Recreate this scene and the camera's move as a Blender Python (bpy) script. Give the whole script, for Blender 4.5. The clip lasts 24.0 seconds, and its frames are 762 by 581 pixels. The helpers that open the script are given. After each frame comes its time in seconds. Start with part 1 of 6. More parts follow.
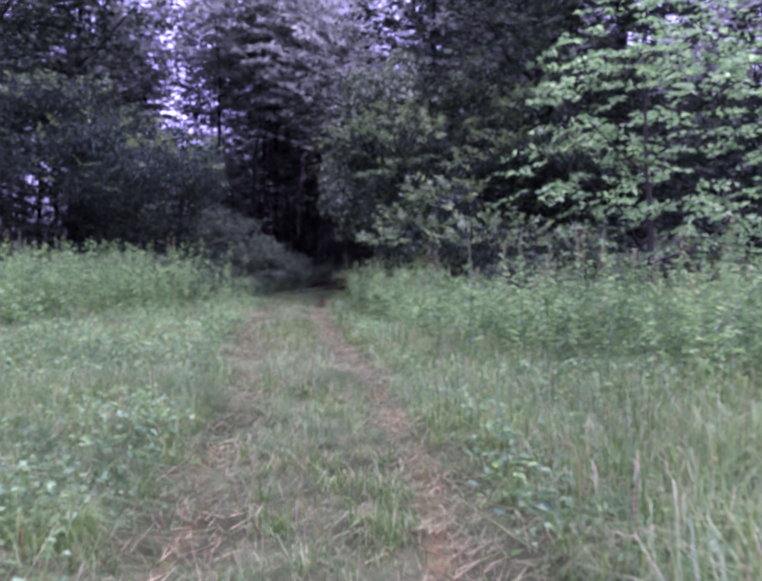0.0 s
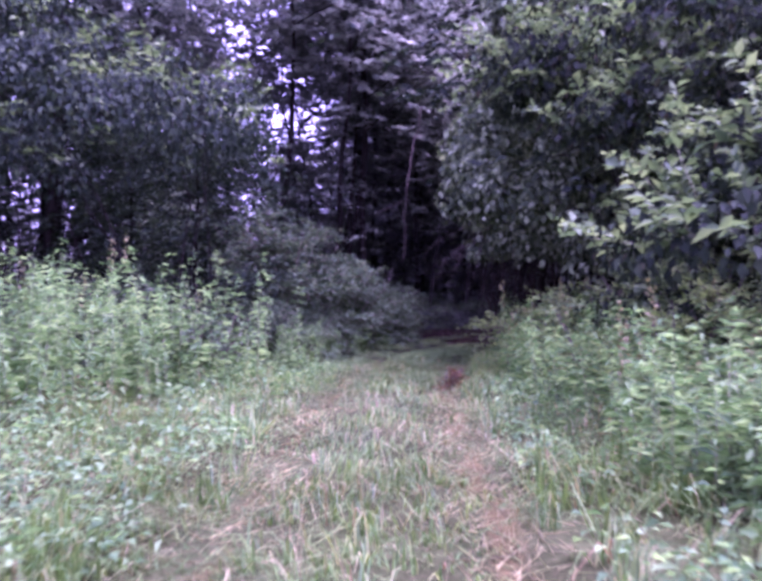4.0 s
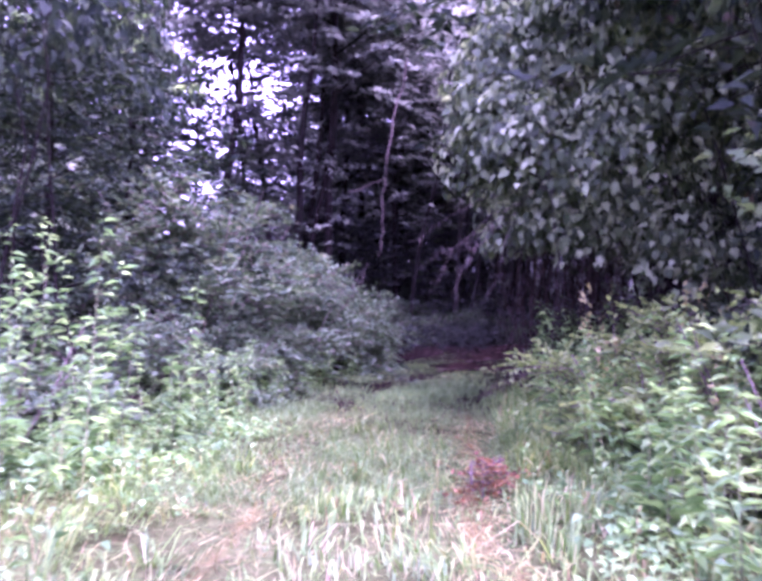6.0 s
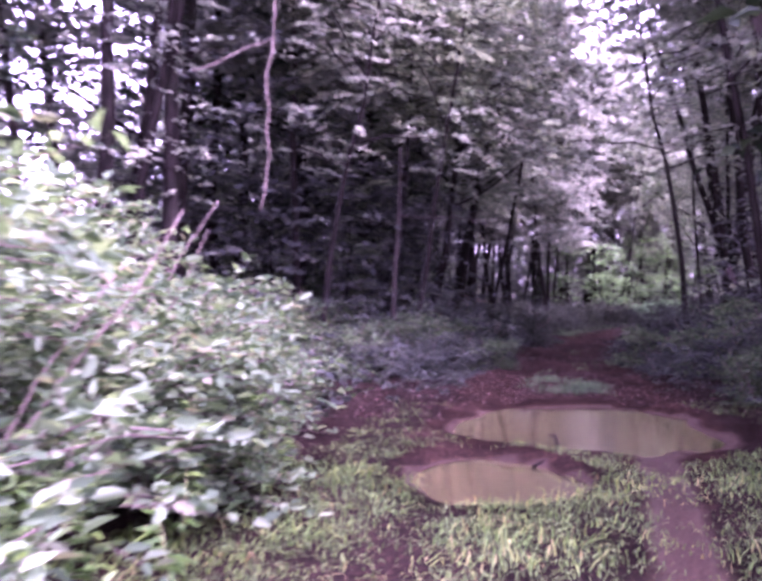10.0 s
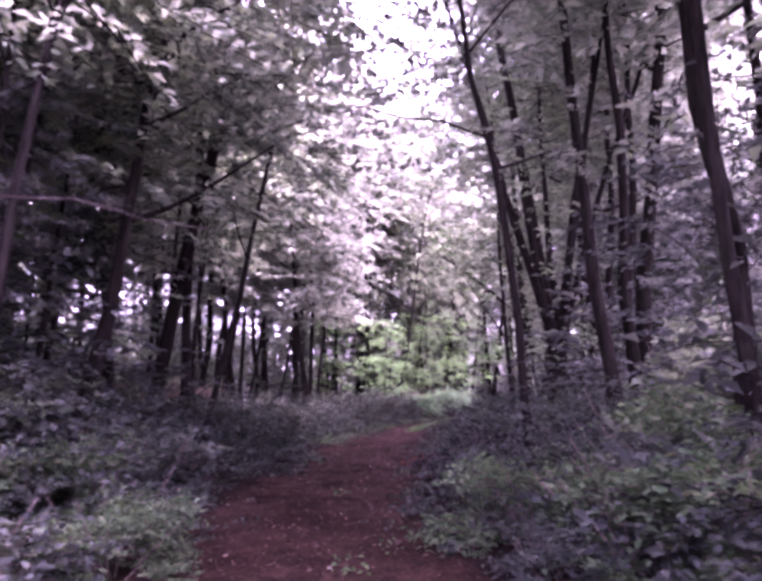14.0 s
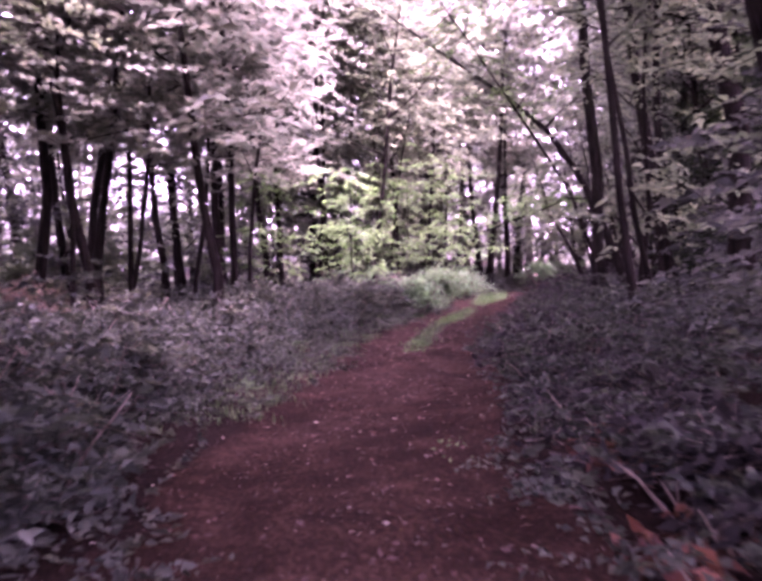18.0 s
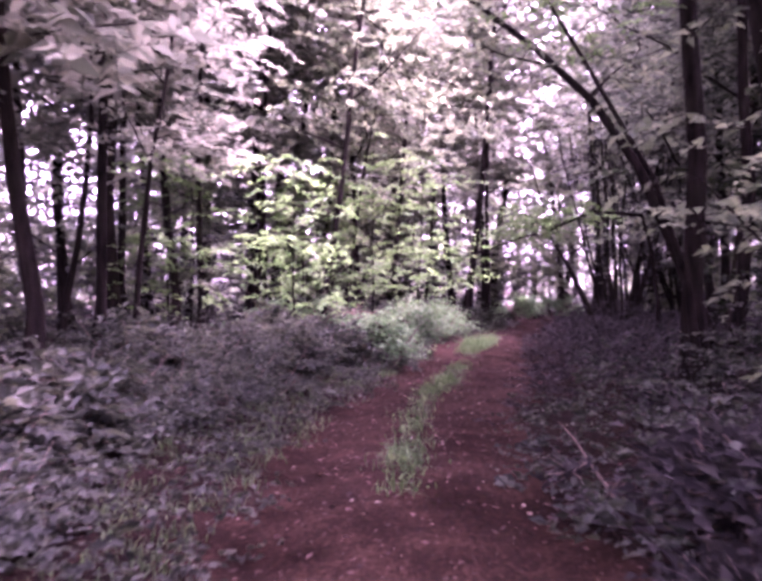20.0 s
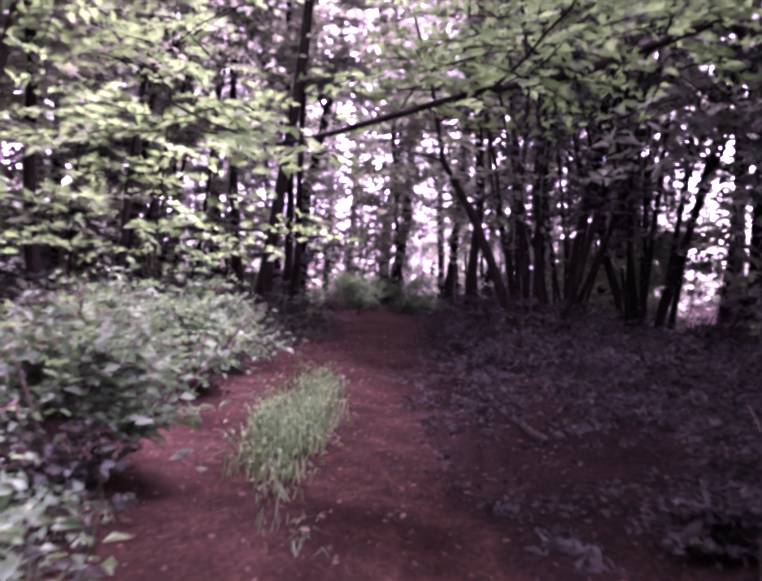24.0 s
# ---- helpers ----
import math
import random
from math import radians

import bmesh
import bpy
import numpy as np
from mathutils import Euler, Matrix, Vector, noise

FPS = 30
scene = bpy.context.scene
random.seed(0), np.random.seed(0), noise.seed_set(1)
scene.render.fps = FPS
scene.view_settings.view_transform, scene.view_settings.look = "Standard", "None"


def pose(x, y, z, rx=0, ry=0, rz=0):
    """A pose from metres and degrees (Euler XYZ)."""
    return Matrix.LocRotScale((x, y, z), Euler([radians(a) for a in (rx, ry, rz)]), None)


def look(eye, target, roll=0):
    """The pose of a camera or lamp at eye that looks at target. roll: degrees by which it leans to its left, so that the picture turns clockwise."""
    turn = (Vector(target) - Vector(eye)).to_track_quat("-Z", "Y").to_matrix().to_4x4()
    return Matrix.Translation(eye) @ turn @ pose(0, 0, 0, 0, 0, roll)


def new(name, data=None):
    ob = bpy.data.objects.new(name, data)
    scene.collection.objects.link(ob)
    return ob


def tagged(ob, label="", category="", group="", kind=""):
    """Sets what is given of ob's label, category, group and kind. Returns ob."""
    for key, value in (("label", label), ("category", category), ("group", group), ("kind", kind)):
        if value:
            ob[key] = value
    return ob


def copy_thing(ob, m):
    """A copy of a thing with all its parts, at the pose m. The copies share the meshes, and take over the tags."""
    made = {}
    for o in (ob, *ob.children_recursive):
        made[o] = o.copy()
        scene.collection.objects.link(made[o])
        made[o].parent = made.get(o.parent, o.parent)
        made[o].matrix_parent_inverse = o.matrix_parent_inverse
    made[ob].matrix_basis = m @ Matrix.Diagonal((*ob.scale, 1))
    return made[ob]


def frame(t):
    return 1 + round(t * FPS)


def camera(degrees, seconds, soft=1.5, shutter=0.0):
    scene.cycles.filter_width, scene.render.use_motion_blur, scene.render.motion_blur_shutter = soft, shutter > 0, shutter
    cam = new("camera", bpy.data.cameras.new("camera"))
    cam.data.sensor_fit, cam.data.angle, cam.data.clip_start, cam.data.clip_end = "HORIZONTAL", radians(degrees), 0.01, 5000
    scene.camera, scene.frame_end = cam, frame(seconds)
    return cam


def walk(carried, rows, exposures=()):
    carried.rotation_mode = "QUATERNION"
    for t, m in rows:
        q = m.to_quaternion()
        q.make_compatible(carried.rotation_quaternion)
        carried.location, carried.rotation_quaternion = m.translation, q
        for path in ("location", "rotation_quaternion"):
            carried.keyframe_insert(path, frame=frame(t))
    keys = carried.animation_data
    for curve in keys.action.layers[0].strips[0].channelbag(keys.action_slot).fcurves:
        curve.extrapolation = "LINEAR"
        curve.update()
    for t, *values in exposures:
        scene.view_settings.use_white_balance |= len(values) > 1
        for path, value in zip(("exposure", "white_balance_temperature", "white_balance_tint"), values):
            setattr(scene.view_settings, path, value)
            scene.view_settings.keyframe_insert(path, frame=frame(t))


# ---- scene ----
cam = camera(50.0, 24.0, soft=3.7, shutter=0.4)
# seconds, x, y, z, yaw, pitch, roll
ROWS = [
    (0.0, -0.00, -0.00, 1.69, 0.00, -2.77, 0.63),
    (0.5, -0.07, 1.39, 1.61, 0.35, -2.75, 0.16),
    (1.0, -0.14, 2.84, 1.51, 0.21, -3.51, 0.21),
    (1.5, -0.29, 4.48, 1.48, 1.23, -1.03, -0.85),
    (2.0, -0.46, 6.13, 1.41, 2.28, 0.14, -0.77),
    (2.5, -0.65, 7.91, 1.40, 3.16, -2.61, -2.29),
    (3.0, -0.87, 9.62, 1.38, 4.65, -1.13, 0.16),
    (3.5, -1.10, 11.32, 1.39, 6.65, -0.02, 1.21),
    (4.0, -1.31, 12.95, 1.43, 7.32, 0.12, 0.34),
    (4.5, -1.51, 14.53, 1.46, 7.09, 0.07, 0.01),
    (5.0, -1.70, 16.04, 1.49, 6.39, 0.17, -0.29),
    (5.5, -1.88, 17.51, 1.49, 5.63, 0.49, -1.24),
    (6.0, -2.04, 18.94, 1.48, 5.25, 0.42, -0.85),
    (6.5, -2.13, 20.27, 1.44, 4.22, -1.72, 3.62),
    (7.0, -2.23, 21.50, 1.44, 3.78, -1.25, -1.80),
    (7.5, -2.32, 22.72, 1.46, 4.65, 2.75, 1.47),
    (8.0, -2.53, 23.97, 1.48, 5.20, 1.53, -1.35),
    (8.5, -2.74, 25.25, 1.54, 5.31, 0.58, -2.11),
    (9.0, -2.88, 26.54, 1.55, 4.46, 2.38, -1.21),
    (9.5, -2.94, 27.90, 1.53, 2.31, 1.04, -1.21),
    (10.0, -2.81, 29.27, 1.48, -1.63, 0.19, -0.29),
    (10.5, -2.53, 30.62, 1.46, -7.53, 0.28, -0.29),
    (11.0, -2.18, 31.93, 1.48, -13.88, -0.01, -0.16),
    (11.5, -1.80, 33.10, 1.51, -18.21, -0.18, -1.63),
    (12.0, -1.44, 34.25, 1.52, -19.73, -0.16, -0.44),
    (12.5, -1.10, 35.37, 1.51, -19.42, -0.25, 0.01),
    (13.0, -0.79, 36.46, 1.49, -18.27, -0.13, 0.30),
    (13.5, -0.51, 37.53, 1.46, -17.27, 1.49, 0.93),
    (14.0, -0.27, 38.57, 1.45, -17.41, 6.47, -0.33),
    (14.5, -0.01, 39.67, 1.49, -16.75, 2.84, 0.30),
    (15.0, 0.27, 40.84, 1.56, -16.48, -0.71, -1.02),
    (15.5, 0.62, 42.09, 1.57, -17.07, -0.80, -0.44),
    (16.0, 0.99, 43.52, 1.56, -18.21, -1.07, -2.17),
    (16.5, 1.49, 44.98, 1.51, -19.18, -1.46, -0.53),
    (17.0, 1.99, 46.54, 1.48, -19.60, -2.13, -0.20),
    (17.5, 2.52, 48.09, 1.46, -19.84, -1.64, 0.46),
    (18.0, 2.95, 49.68, 1.45, -20.49, -2.02, 2.19),
    (18.5, 3.45, 51.26, 1.46, -21.35, -1.81, 0.12),
    (19.0, 4.03, 52.83, 1.48, -22.08, -0.49, -0.15),
    (19.5, 4.66, 54.39, 1.50, -22.80, -0.01, -0.06),
    (20.0, 5.33, 55.94, 1.52, -23.61, -0.29, 0.25),
    (20.5, 6.01, 57.51, 1.53, -24.63, -1.28, 1.14),
    (21.0, 6.70, 59.08, 1.53, -25.97, -1.73, 0.69),
    (21.5, 7.42, 60.61, 1.50, -27.80, -1.89, 0.43),
    (22.0, 8.22, 62.08, 1.47, -30.68, -2.44, -0.07),
    (22.5, 9.03, 63.44, 1.42, -32.98, -2.29, -0.85),
    (23.0, 9.85, 64.74, 1.41, -35.27, -2.00, -2.01),
    (23.5, 10.69, 65.99, 1.44, -36.93, -1.76, -3.16),
    (24.0, 11.58, 67.21, 1.47, -38.23, -1.92, -3.01),
]
LIGHT = [
    (0.0, 1.68, 5010, 90),
    (1.0, 2.04, 5070, 99),
    (2.0, 1.98, 5080, 103),
    (3.5, 2.15, 5060, 106),
    (6.0, 3.50, 5130, 108),
    (7.2, 3.65, 5230, 109),
    (8.2, 4.25, 5410, 102),
    (9.0, 4.28, 5540, 104),
    (9.5, 4.55, 5550, 105),
    (11.5, 5.83, 5770, 88),
    (14.0, 5.48, 5800, 99),
    (15.0, 5.50, 5800, 98),
    (16.0, 5.62, 6120, 119),
    (17.0, 5.70, 6220, 119),
    (18.5, 5.57, 6190, 108),
    (21.0, 5.65, 6050, 111),
    (23.0, 5.20, 5980, 111),
    (24.0, 5.25, 6040, 108),
]
walk(cam, [(t, pose(x, y, z, 90 + pitch, roll, yaw)) for t, x, y, z, yaw, pitch, roll in ROWS], LIGHT)

# ---- sky and sun: bright overcast ----
world = bpy.data.worlds.new("overcast_sky")
scene.world = world
world.use_nodes = True
wn, wl = world.node_tree.nodes, world.node_tree.links
sky = wn.new("ShaderNodeTexSky")
sky.sky_type, sky.sun_disc = "NISHITA", False
sky.sun_elevation, sky.sun_rotation = radians(72), radians(115)
sky.air_density, sky.dust_density = 1.0, 4.0
grey = wn.new("ShaderNodeHueSaturation")
grey.inputs["Saturation"].default_value = 0.25
wl.new(sky.outputs["Color"], grey.inputs["Color"])
wl.new(grey.outputs["Color"], wn["Background"].inputs["Color"])
wn["Background"].inputs["Strength"].default_value = 0.15
sun = new("sun", bpy.data.lights.new("sun", "SUN"))
sun.data.energy, sun.data.angle, sun.data.color = 1.2, radians(25), (1.0, 0.96, 0.9)
sun.matrix_world = look((8.5, -4, 29), (0, 0, 0))


# ---- materials ----
def material(name):
    m = bpy.data.materials.new(name)
    m.use_nodes = True
    return m, m.node_tree.nodes, m.node_tree.links, m.node_tree.nodes["Principled BSDF"]


def ramp(nodes, stops):
    r = nodes.new("ShaderNodeValToRGB")
    while len(r.color_ramp.elements) < len(stops):
        r.color_ramp.elements.new(0.5)
    for e, (p, c) in zip(r.color_ramp.elements, stops):
        e.position, e.color = p, (*c, 1)
    return r


def noise_node(nodes, links, scale, detail=4, coords="Object", rough=0.6):
    tc = nodes.new("ShaderNodeTexCoord")
    n = nodes.new("ShaderNodeTexNoise")
    n.inputs["Scale"].default_value, n.inputs["Detail"].default_value, n.inputs["Roughness"].default_value = scale, detail, rough
    links.new(tc.outputs[coords], n.inputs["Vector"])
    return n


def mix(nodes, links, fac, a, b, kind="MIX"):
    m = nodes.new("ShaderNodeMix")
    m.data_type, m.blend_type = "RGBA", kind
    for key, v in ((0, fac), (6, a), (7, b)):
        if isinstance(v, (int, float)):
            m.inputs[key].default_value = v
        elif isinstance(v, tuple):
            m.inputs[key].default_value = (*v, 1)
        else:
            links.new(v, m.inputs[key])
    return m.outputs[2]


def leaf_material(name, stops, rough=0.42, through_light=0.35, spot=(0.16, 0.11, 0.05), sheen=0.5, shine=(1.9, 2.0, 1.15), cool=1.3):
    """Leaves: colour from leaf to leaf and from plant to plant, faint blotches, light coming through."""
    m, n, l, b = material(name)
    geo, info = n.new("ShaderNodeNewGeometry"), n.new("ShaderNodeObjectInfo")
    r = ramp(n, stops)
    l.new(geo.outputs["Random Per Island"], r.inputs[0])
    hsv = n.new("ShaderNodeHueSaturation")
    mp = n.new("ShaderNodeMapRange")
    mp.inputs[3].default_value, mp.inputs[4].default_value = 0.75, 1.25
    l.new(info.outputs["Random"], mp.inputs[0])
    l.new(mp.outputs[0], hsv.inputs["Value"])
    l.new(mix(n, l, 1.0, r.outputs[0], (0.95, 1.0, cool), "MULTIPLY"), hsv.inputs["Color"])
    patch = noise_node(n, l, 0.8, 3)
    tone = ramp(n, [(0.3, (0.62, 0.66, 0.62)), (0.7, (1.3, 1.26, 1.2))])
    l.new(patch.outputs[0], tone.inputs[0])
    nz = noise_node(n, l, 9.0, 3)
    blot = ramp(n, [(0.62, (0, 0, 0)), (0.78, (1, 1, 1))])
    l.new(nz.outputs[0], blot.inputs[0])
    fac = n.new("ShaderNodeMath")
    fac.operation = "MULTIPLY"
    fac.inputs[1].default_value = 0.35
    l.new(blot.outputs[0], fac.inputs[0])
    col = mix(n, l, fac.outputs[0], mix(n, l, 1.0, hsv.outputs[0], tone.outputs[0], "MULTIPLY"), spot)
    l.new(col, b.inputs["Base Color"])
    b.inputs["Roughness"].default_value = rough
    b.inputs["Specular IOR Level"].default_value = sheen
    tr = n.new("ShaderNodeBsdfTranslucent")
    glow = mix(n, l, 1.0, col, shine, "MULTIPLY")
    l.new(glow, tr.inputs["Color"])
    ms = n.new("ShaderNodeMixShader")
    ms.inputs[0].default_value = through_light
    l.new(b.outputs[0], ms.inputs[1])
    l.new(tr.outputs[0], ms.inputs[2])
    l.new(ms.outputs[0], n["Material Output"].inputs["Surface"])
    return m


def bark_material(name, dark, pale, scale=14.0):
    m, n, l, b = material(name)
    tc, mp = n.new("ShaderNodeTexCoord"), n.new("ShaderNodeMapping")
    mp.inputs["Scale"].default_value = (1.0, 1.0, 0.18)
    l.new(tc.outputs["Object"], mp.inputs["Vector"])
    nz = n.new("ShaderNodeTexNoise")
    nz.inputs["Scale"].default_value, nz.inputs["Detail"].default_value = scale, 6
    l.new(mp.outputs[0], nz.inputs["Vector"])
    r = ramp(n, [(0.3, dark), (0.7, pale)])
    l.new(nz.outputs[0], r.inputs[0])
    big = noise_node(n, l, 1.3, 3)
    moss = ramp(n, [(0.5, (0, 0, 0)), (0.75, (0.5, 0.5, 0.5))])
    l.new(big.outputs[0], moss.inputs[0])
    l.new(mix(n, l, moss.outputs[0], r.outputs[0], (0.022, 0.026, 0.017)), b.inputs["Base Color"])
    b.inputs["Roughness"].default_value = 0.95
    b.inputs["Specular IOR Level"].default_value = 0.04
    bump = n.new("ShaderNodeBump")
    bump.inputs["Strength"].default_value, bump.inputs["Distance"].default_value = 0.8, 0.03
    l.new(nz.outputs[0], bump.inputs["Height"])
    l.new(bump.outputs[0], b.inputs["Normal"])
    return m


G_DARK, G_MID, G_PALE = (0.022, 0.045, 0.018), (0.05, 0.095, 0.03), (0.10, 0.16, 0.05)
MAT_CANOPY = leaf_material("canopy_leaf", [(0.0, (0.055, 0.066, 0.042)), (0.6, (0.09, 0.10, 0.068)), (1.0, (0.13, 0.138, 0.09))], 0.5, 0.66, sheen=0.3, shine=(2.9, 2.8, 2.4))
# edge leaves: the gloom of the forest edge is put into the colour
MAT_EDGE_SHADED = leaf_material("edge_leaf_shaded", [(0.0, (0.01, 0.018, 0.01)), (0.6, (0.024, 0.038, 0.019)), (0.9, (0.04, 0.058, 0.026)), (1.0, (0.075, 0.10, 0.04))], 0.6, 0.2, sheen=0.1)
MAT_VERGE = leaf_material("verge_blade", [(0.0, (0.031, 0.06, 0.026)), (0.6, (0.058, 0.099, 0.042)), (1.0, (0.1, 0.15, 0.066))], 0.55, 0.3, sheen=0.12)
MAT_UNDER = leaf_material("understory_leaf", [(0.0, (0.06, 0.08, 0.045)), (0.6, (0.105, 0.13, 0.072)), (1.0, (0.17, 0.195, 0.11))], 0.45, 0.55, sheen=0.25, shine=(2.1, 2.05, 1.65))
MAT_SHRUB = leaf_material("shrub_leaf", [(0.0, (0.034, 0.056, 0.025)), (0.55, (0.074, 0.115, 0.052)), (0.93, (0.142, 0.184, 0.094)), (1.0, (0.14, 0.126, 0.07))], 0.6, 0.32, sheen=0.1, cool=1.25)
# mound leaves coloured dark for inner shade, shoots coloured pale as if lit
MAT_TANGLE_SHADED = leaf_material("tangle_leaf_shaded", [(0.0, (0.0091, 0.0156, 0.00845)), (0.6, (0.0234, 0.0377, 0.0169)), (0.94, (0.0585, 0.0813, 0.0338)), (1.0, (0.0845, 0.0585, 0.0325))], 0.6, 0.3, sheen=0.08)
MAT_TANGLE_LIT = leaf_material("tangle_shoot_leaf_lit", [(0.0, (0.0585, 0.0975, 0.0455)), (0.6, (0.111, 0.163, 0.0715)), (1.0, (0.195, 0.254, 0.117))], 0.5, 0.35, sheen=0.2, cool=1.0)
MAT_YELLOWISH = leaf_material("weedy_leaf", [(0.0, (0.11, 0.16, 0.05)), (0.6, (0.2, 0.27, 0.09)), (1.0, (0.3, 0.37, 0.145))], 0.45, 0.4, sheen=0.3, cool=1.0)
MAT_SAPLING = leaf_material("sapling_leaf", [(0.0, (0.068, 0.119, 0.046)), (0.6, (0.118, 0.186, 0.075)), (1.0, (0.18, 0.254, 0.112))], 0.55, 0.5, sheen=0.15, shine=(1.6, 1.8, 1.35), cool=1.15)
MAT_PALE = leaf_material("pale_leaf", [(0.0, (0.11, 0.2, 0.07)), (0.6, (0.195, 0.31, 0.118)), (1.0, (0.285, 0.395, 0.175))], 0.45, 0.45, sheen=0.2, shine=(1.6, 1.75, 1.3), cool=1.0)
MAT_COOL = leaf_material("cool_green_leaf", [(0.0, (0.052, 0.105, 0.05)), (0.6, (0.1, 0.176, 0.085)), (1.0, (0.178, 0.268, 0.138))], 0.5, 0.35, sheen=0.2)
MAT_VINE = leaf_material("vine_leaf", [(0.0, (0.03, 0.046, 0.021)), (0.45, (0.07, 0.1, 0.046)), (0.72, (0.18, 0.22, 0.11)), (1.0, (0.36, 0.41, 0.24))], 0.5, 0.3, sheen=0.14, cool=1.1)
MAT_WEED = leaf_material("weed_leaf", [(0.0, (0.055, 0.11, 0.042)), (0.6, (0.11, 0.19, 0.075)), (1.0, (0.21, 0.3, 0.13))], 0.5, 0.45, sheen=0.2, cool=1.0)
MAT_GRASS = leaf_material("grass_blade", [(0.0, (0.05, 0.10, 0.024)), (0.55, (0.115, 0.2, 0.05)), (0.88, (0.2, 0.25, 0.075)), (0.96, (0.34, 0.3, 0.15)), (1.0, (0.2, 0.11, 0.06))], 0.5, 0.3, sheen=0.3, cool=1.0)
MAT_STRAW = leaf_material("dry_straw", [(0.0, (0.13, 0.12, 0.05)), (0.4, (0.28, 0.255, 0.115)), (0.7, (0.42, 0.37, 0.19)), (0.8, (0.14, 0.19, 0.06)), (1.0, (0.19, 0.22, 0.08))], 0.6, 0.15, cool=0.75)
MAT_FLOOR_PLANT = leaf_material("ground_plant_leaf", [(0.0, (0.026, 0.031, 0.023)), (0.6, (0.052, 0.058, 0.042)), (1.0, (0.095, 0.102, 0.072))], 0.65, 0.25, sheen=0.06)
# darker copy of the canopy leaf, shade under the trees put into colour
MAT_THICKET_SHADED = leaf_material("thicket_leaf_shaded", [(0.0, (0.0238, 0.0268, 0.0208)), (0.6, (0.0432, 0.0476, 0.0357)), (1.0, (0.0818, 0.0862, 0.0595))], 0.55, 0.45, sheen=0.2, shine=(1.8, 1.75, 1.55))
# shade put into a low base colour, backlight into boosted transmission
MAT_DEEP_SHADED = leaf_material("deep_wood_leaf_shaded", [(0.0, (0.0308, 0.0392, 0.0252)), (0.6, (0.0588, 0.07, 0.0448)), (1.0, (0.105, 0.119, 0.0728))], 0.55, 0.62, sheen=0.1, shine=(4.2, 4.0, 3.6))
MAT_WITHER = leaf_material("withered_vine_leaf", [(0.0, (0.012, 0.009, 0.007)), (0.6, (0.028, 0.02, 0.015)), (1.0, (0.055, 0.042, 0.03))], 0.7, 0.15, sheen=0.05)
# for plants right of the track: the shade there is put into the colour
MAT_SHADE_TONED = leaf_material("shade_toned_plant_leaf", [(0.0, (0.0207, 0.0184, 0.0161)), (0.6, (0.0403, 0.0368, 0.0299)), (1.0, (0.069, 0.0633, 0.0483))], 0.7, 0.25, sheen=0.05, shine=(1.5, 1.4, 1.3))
MAT_BANK = leaf_material("bank_blade", [(0.0, (0.05, 0.095, 0.034)), (0.6, (0.105, 0.17, 0.057)), (1.0, (0.17, 0.24, 0.088))], 0.5, 0.3, sheen=0.2, shine=(1.6, 1.7, 1.2), cool=1.0)
MAT_RUST = leaf_material("rust_leaf", [(0.0, (0.1, 0.045, 0.02)), (0.6, (0.2, 0.095, 0.042)), (1.0, (0.3, 0.17, 0.08))], 0.6, 0.2, sheen=0.2, cool=0.9)
MAT_BRAMBLE = leaf_material("bramble_leaf", [(0.0, (0.035, 0.014, 0.012)), (0.6, (0.095, 0.034, 0.028)), (1.0, (0.17, 0.07, 0.052))], 0.6, 0.2, sheen=0.1, cool=1.0)
MAT_STRIP = leaf_material("strip_leaf", [(0.0, (0.03, 0.062, 0.022)), (0.6, (0.058, 0.105, 0.04)), (1.0, (0.105, 0.165, 0.066))], 0.6, 0.3, sheen=0.1)
MAT_BROWN = leaf_material("dead_leaf", [(0.0, (0.055, 0.036, 0.022)), (0.6, (0.095, 0.06, 0.036)), (1.0, (0.15, 0.1, 0.06))], 0.6, 0.15)
MAT_LITTER = leaf_material("fallen_leaf", [(0.0, (0.0275, 0.015, 0.0112)), (0.6, (0.0688, 0.035, 0.025)), (0.9, (0.119, 0.0688, 0.05)), (0.97, (0.175, 0.125, 0.0875)), (1.0, (0.3, 0.25, 0.188))], 0.6, 0.05, sheen=0.1)
MAT_BARK = bark_material("bark", (0.006, 0.005, 0.0045), (0.024, 0.019, 0.017))
MAT_BARK_PALE = bark_material("pale_bark", (0.02, 0.017, 0.015), (0.07, 0.057, 0.05), 20)
MAT_TWIG = bark_material("twig_bark", (0.08, 0.062, 0.05), (0.22, 0.18, 0.15), 40)
MAT_VINE_STEM = bark_material("vine_stem_bark", (0.014, 0.01, 0.008), (0.05, 0.037, 0.03), 30)
MAT_STEM = leaf_material("green_stem", [(0.0, (0.06, 0.09, 0.035)), (1.0, (0.14, 0.15, 0.07))], 0.5, 0.1, cool=0.75)
MAT_SEED = leaf_material("seed_head", [(0.0, (0.10, 0.095, 0.045)), (1.0, (0.22, 0.2, 0.11))], 0.7, 0.2, cool=0.7)


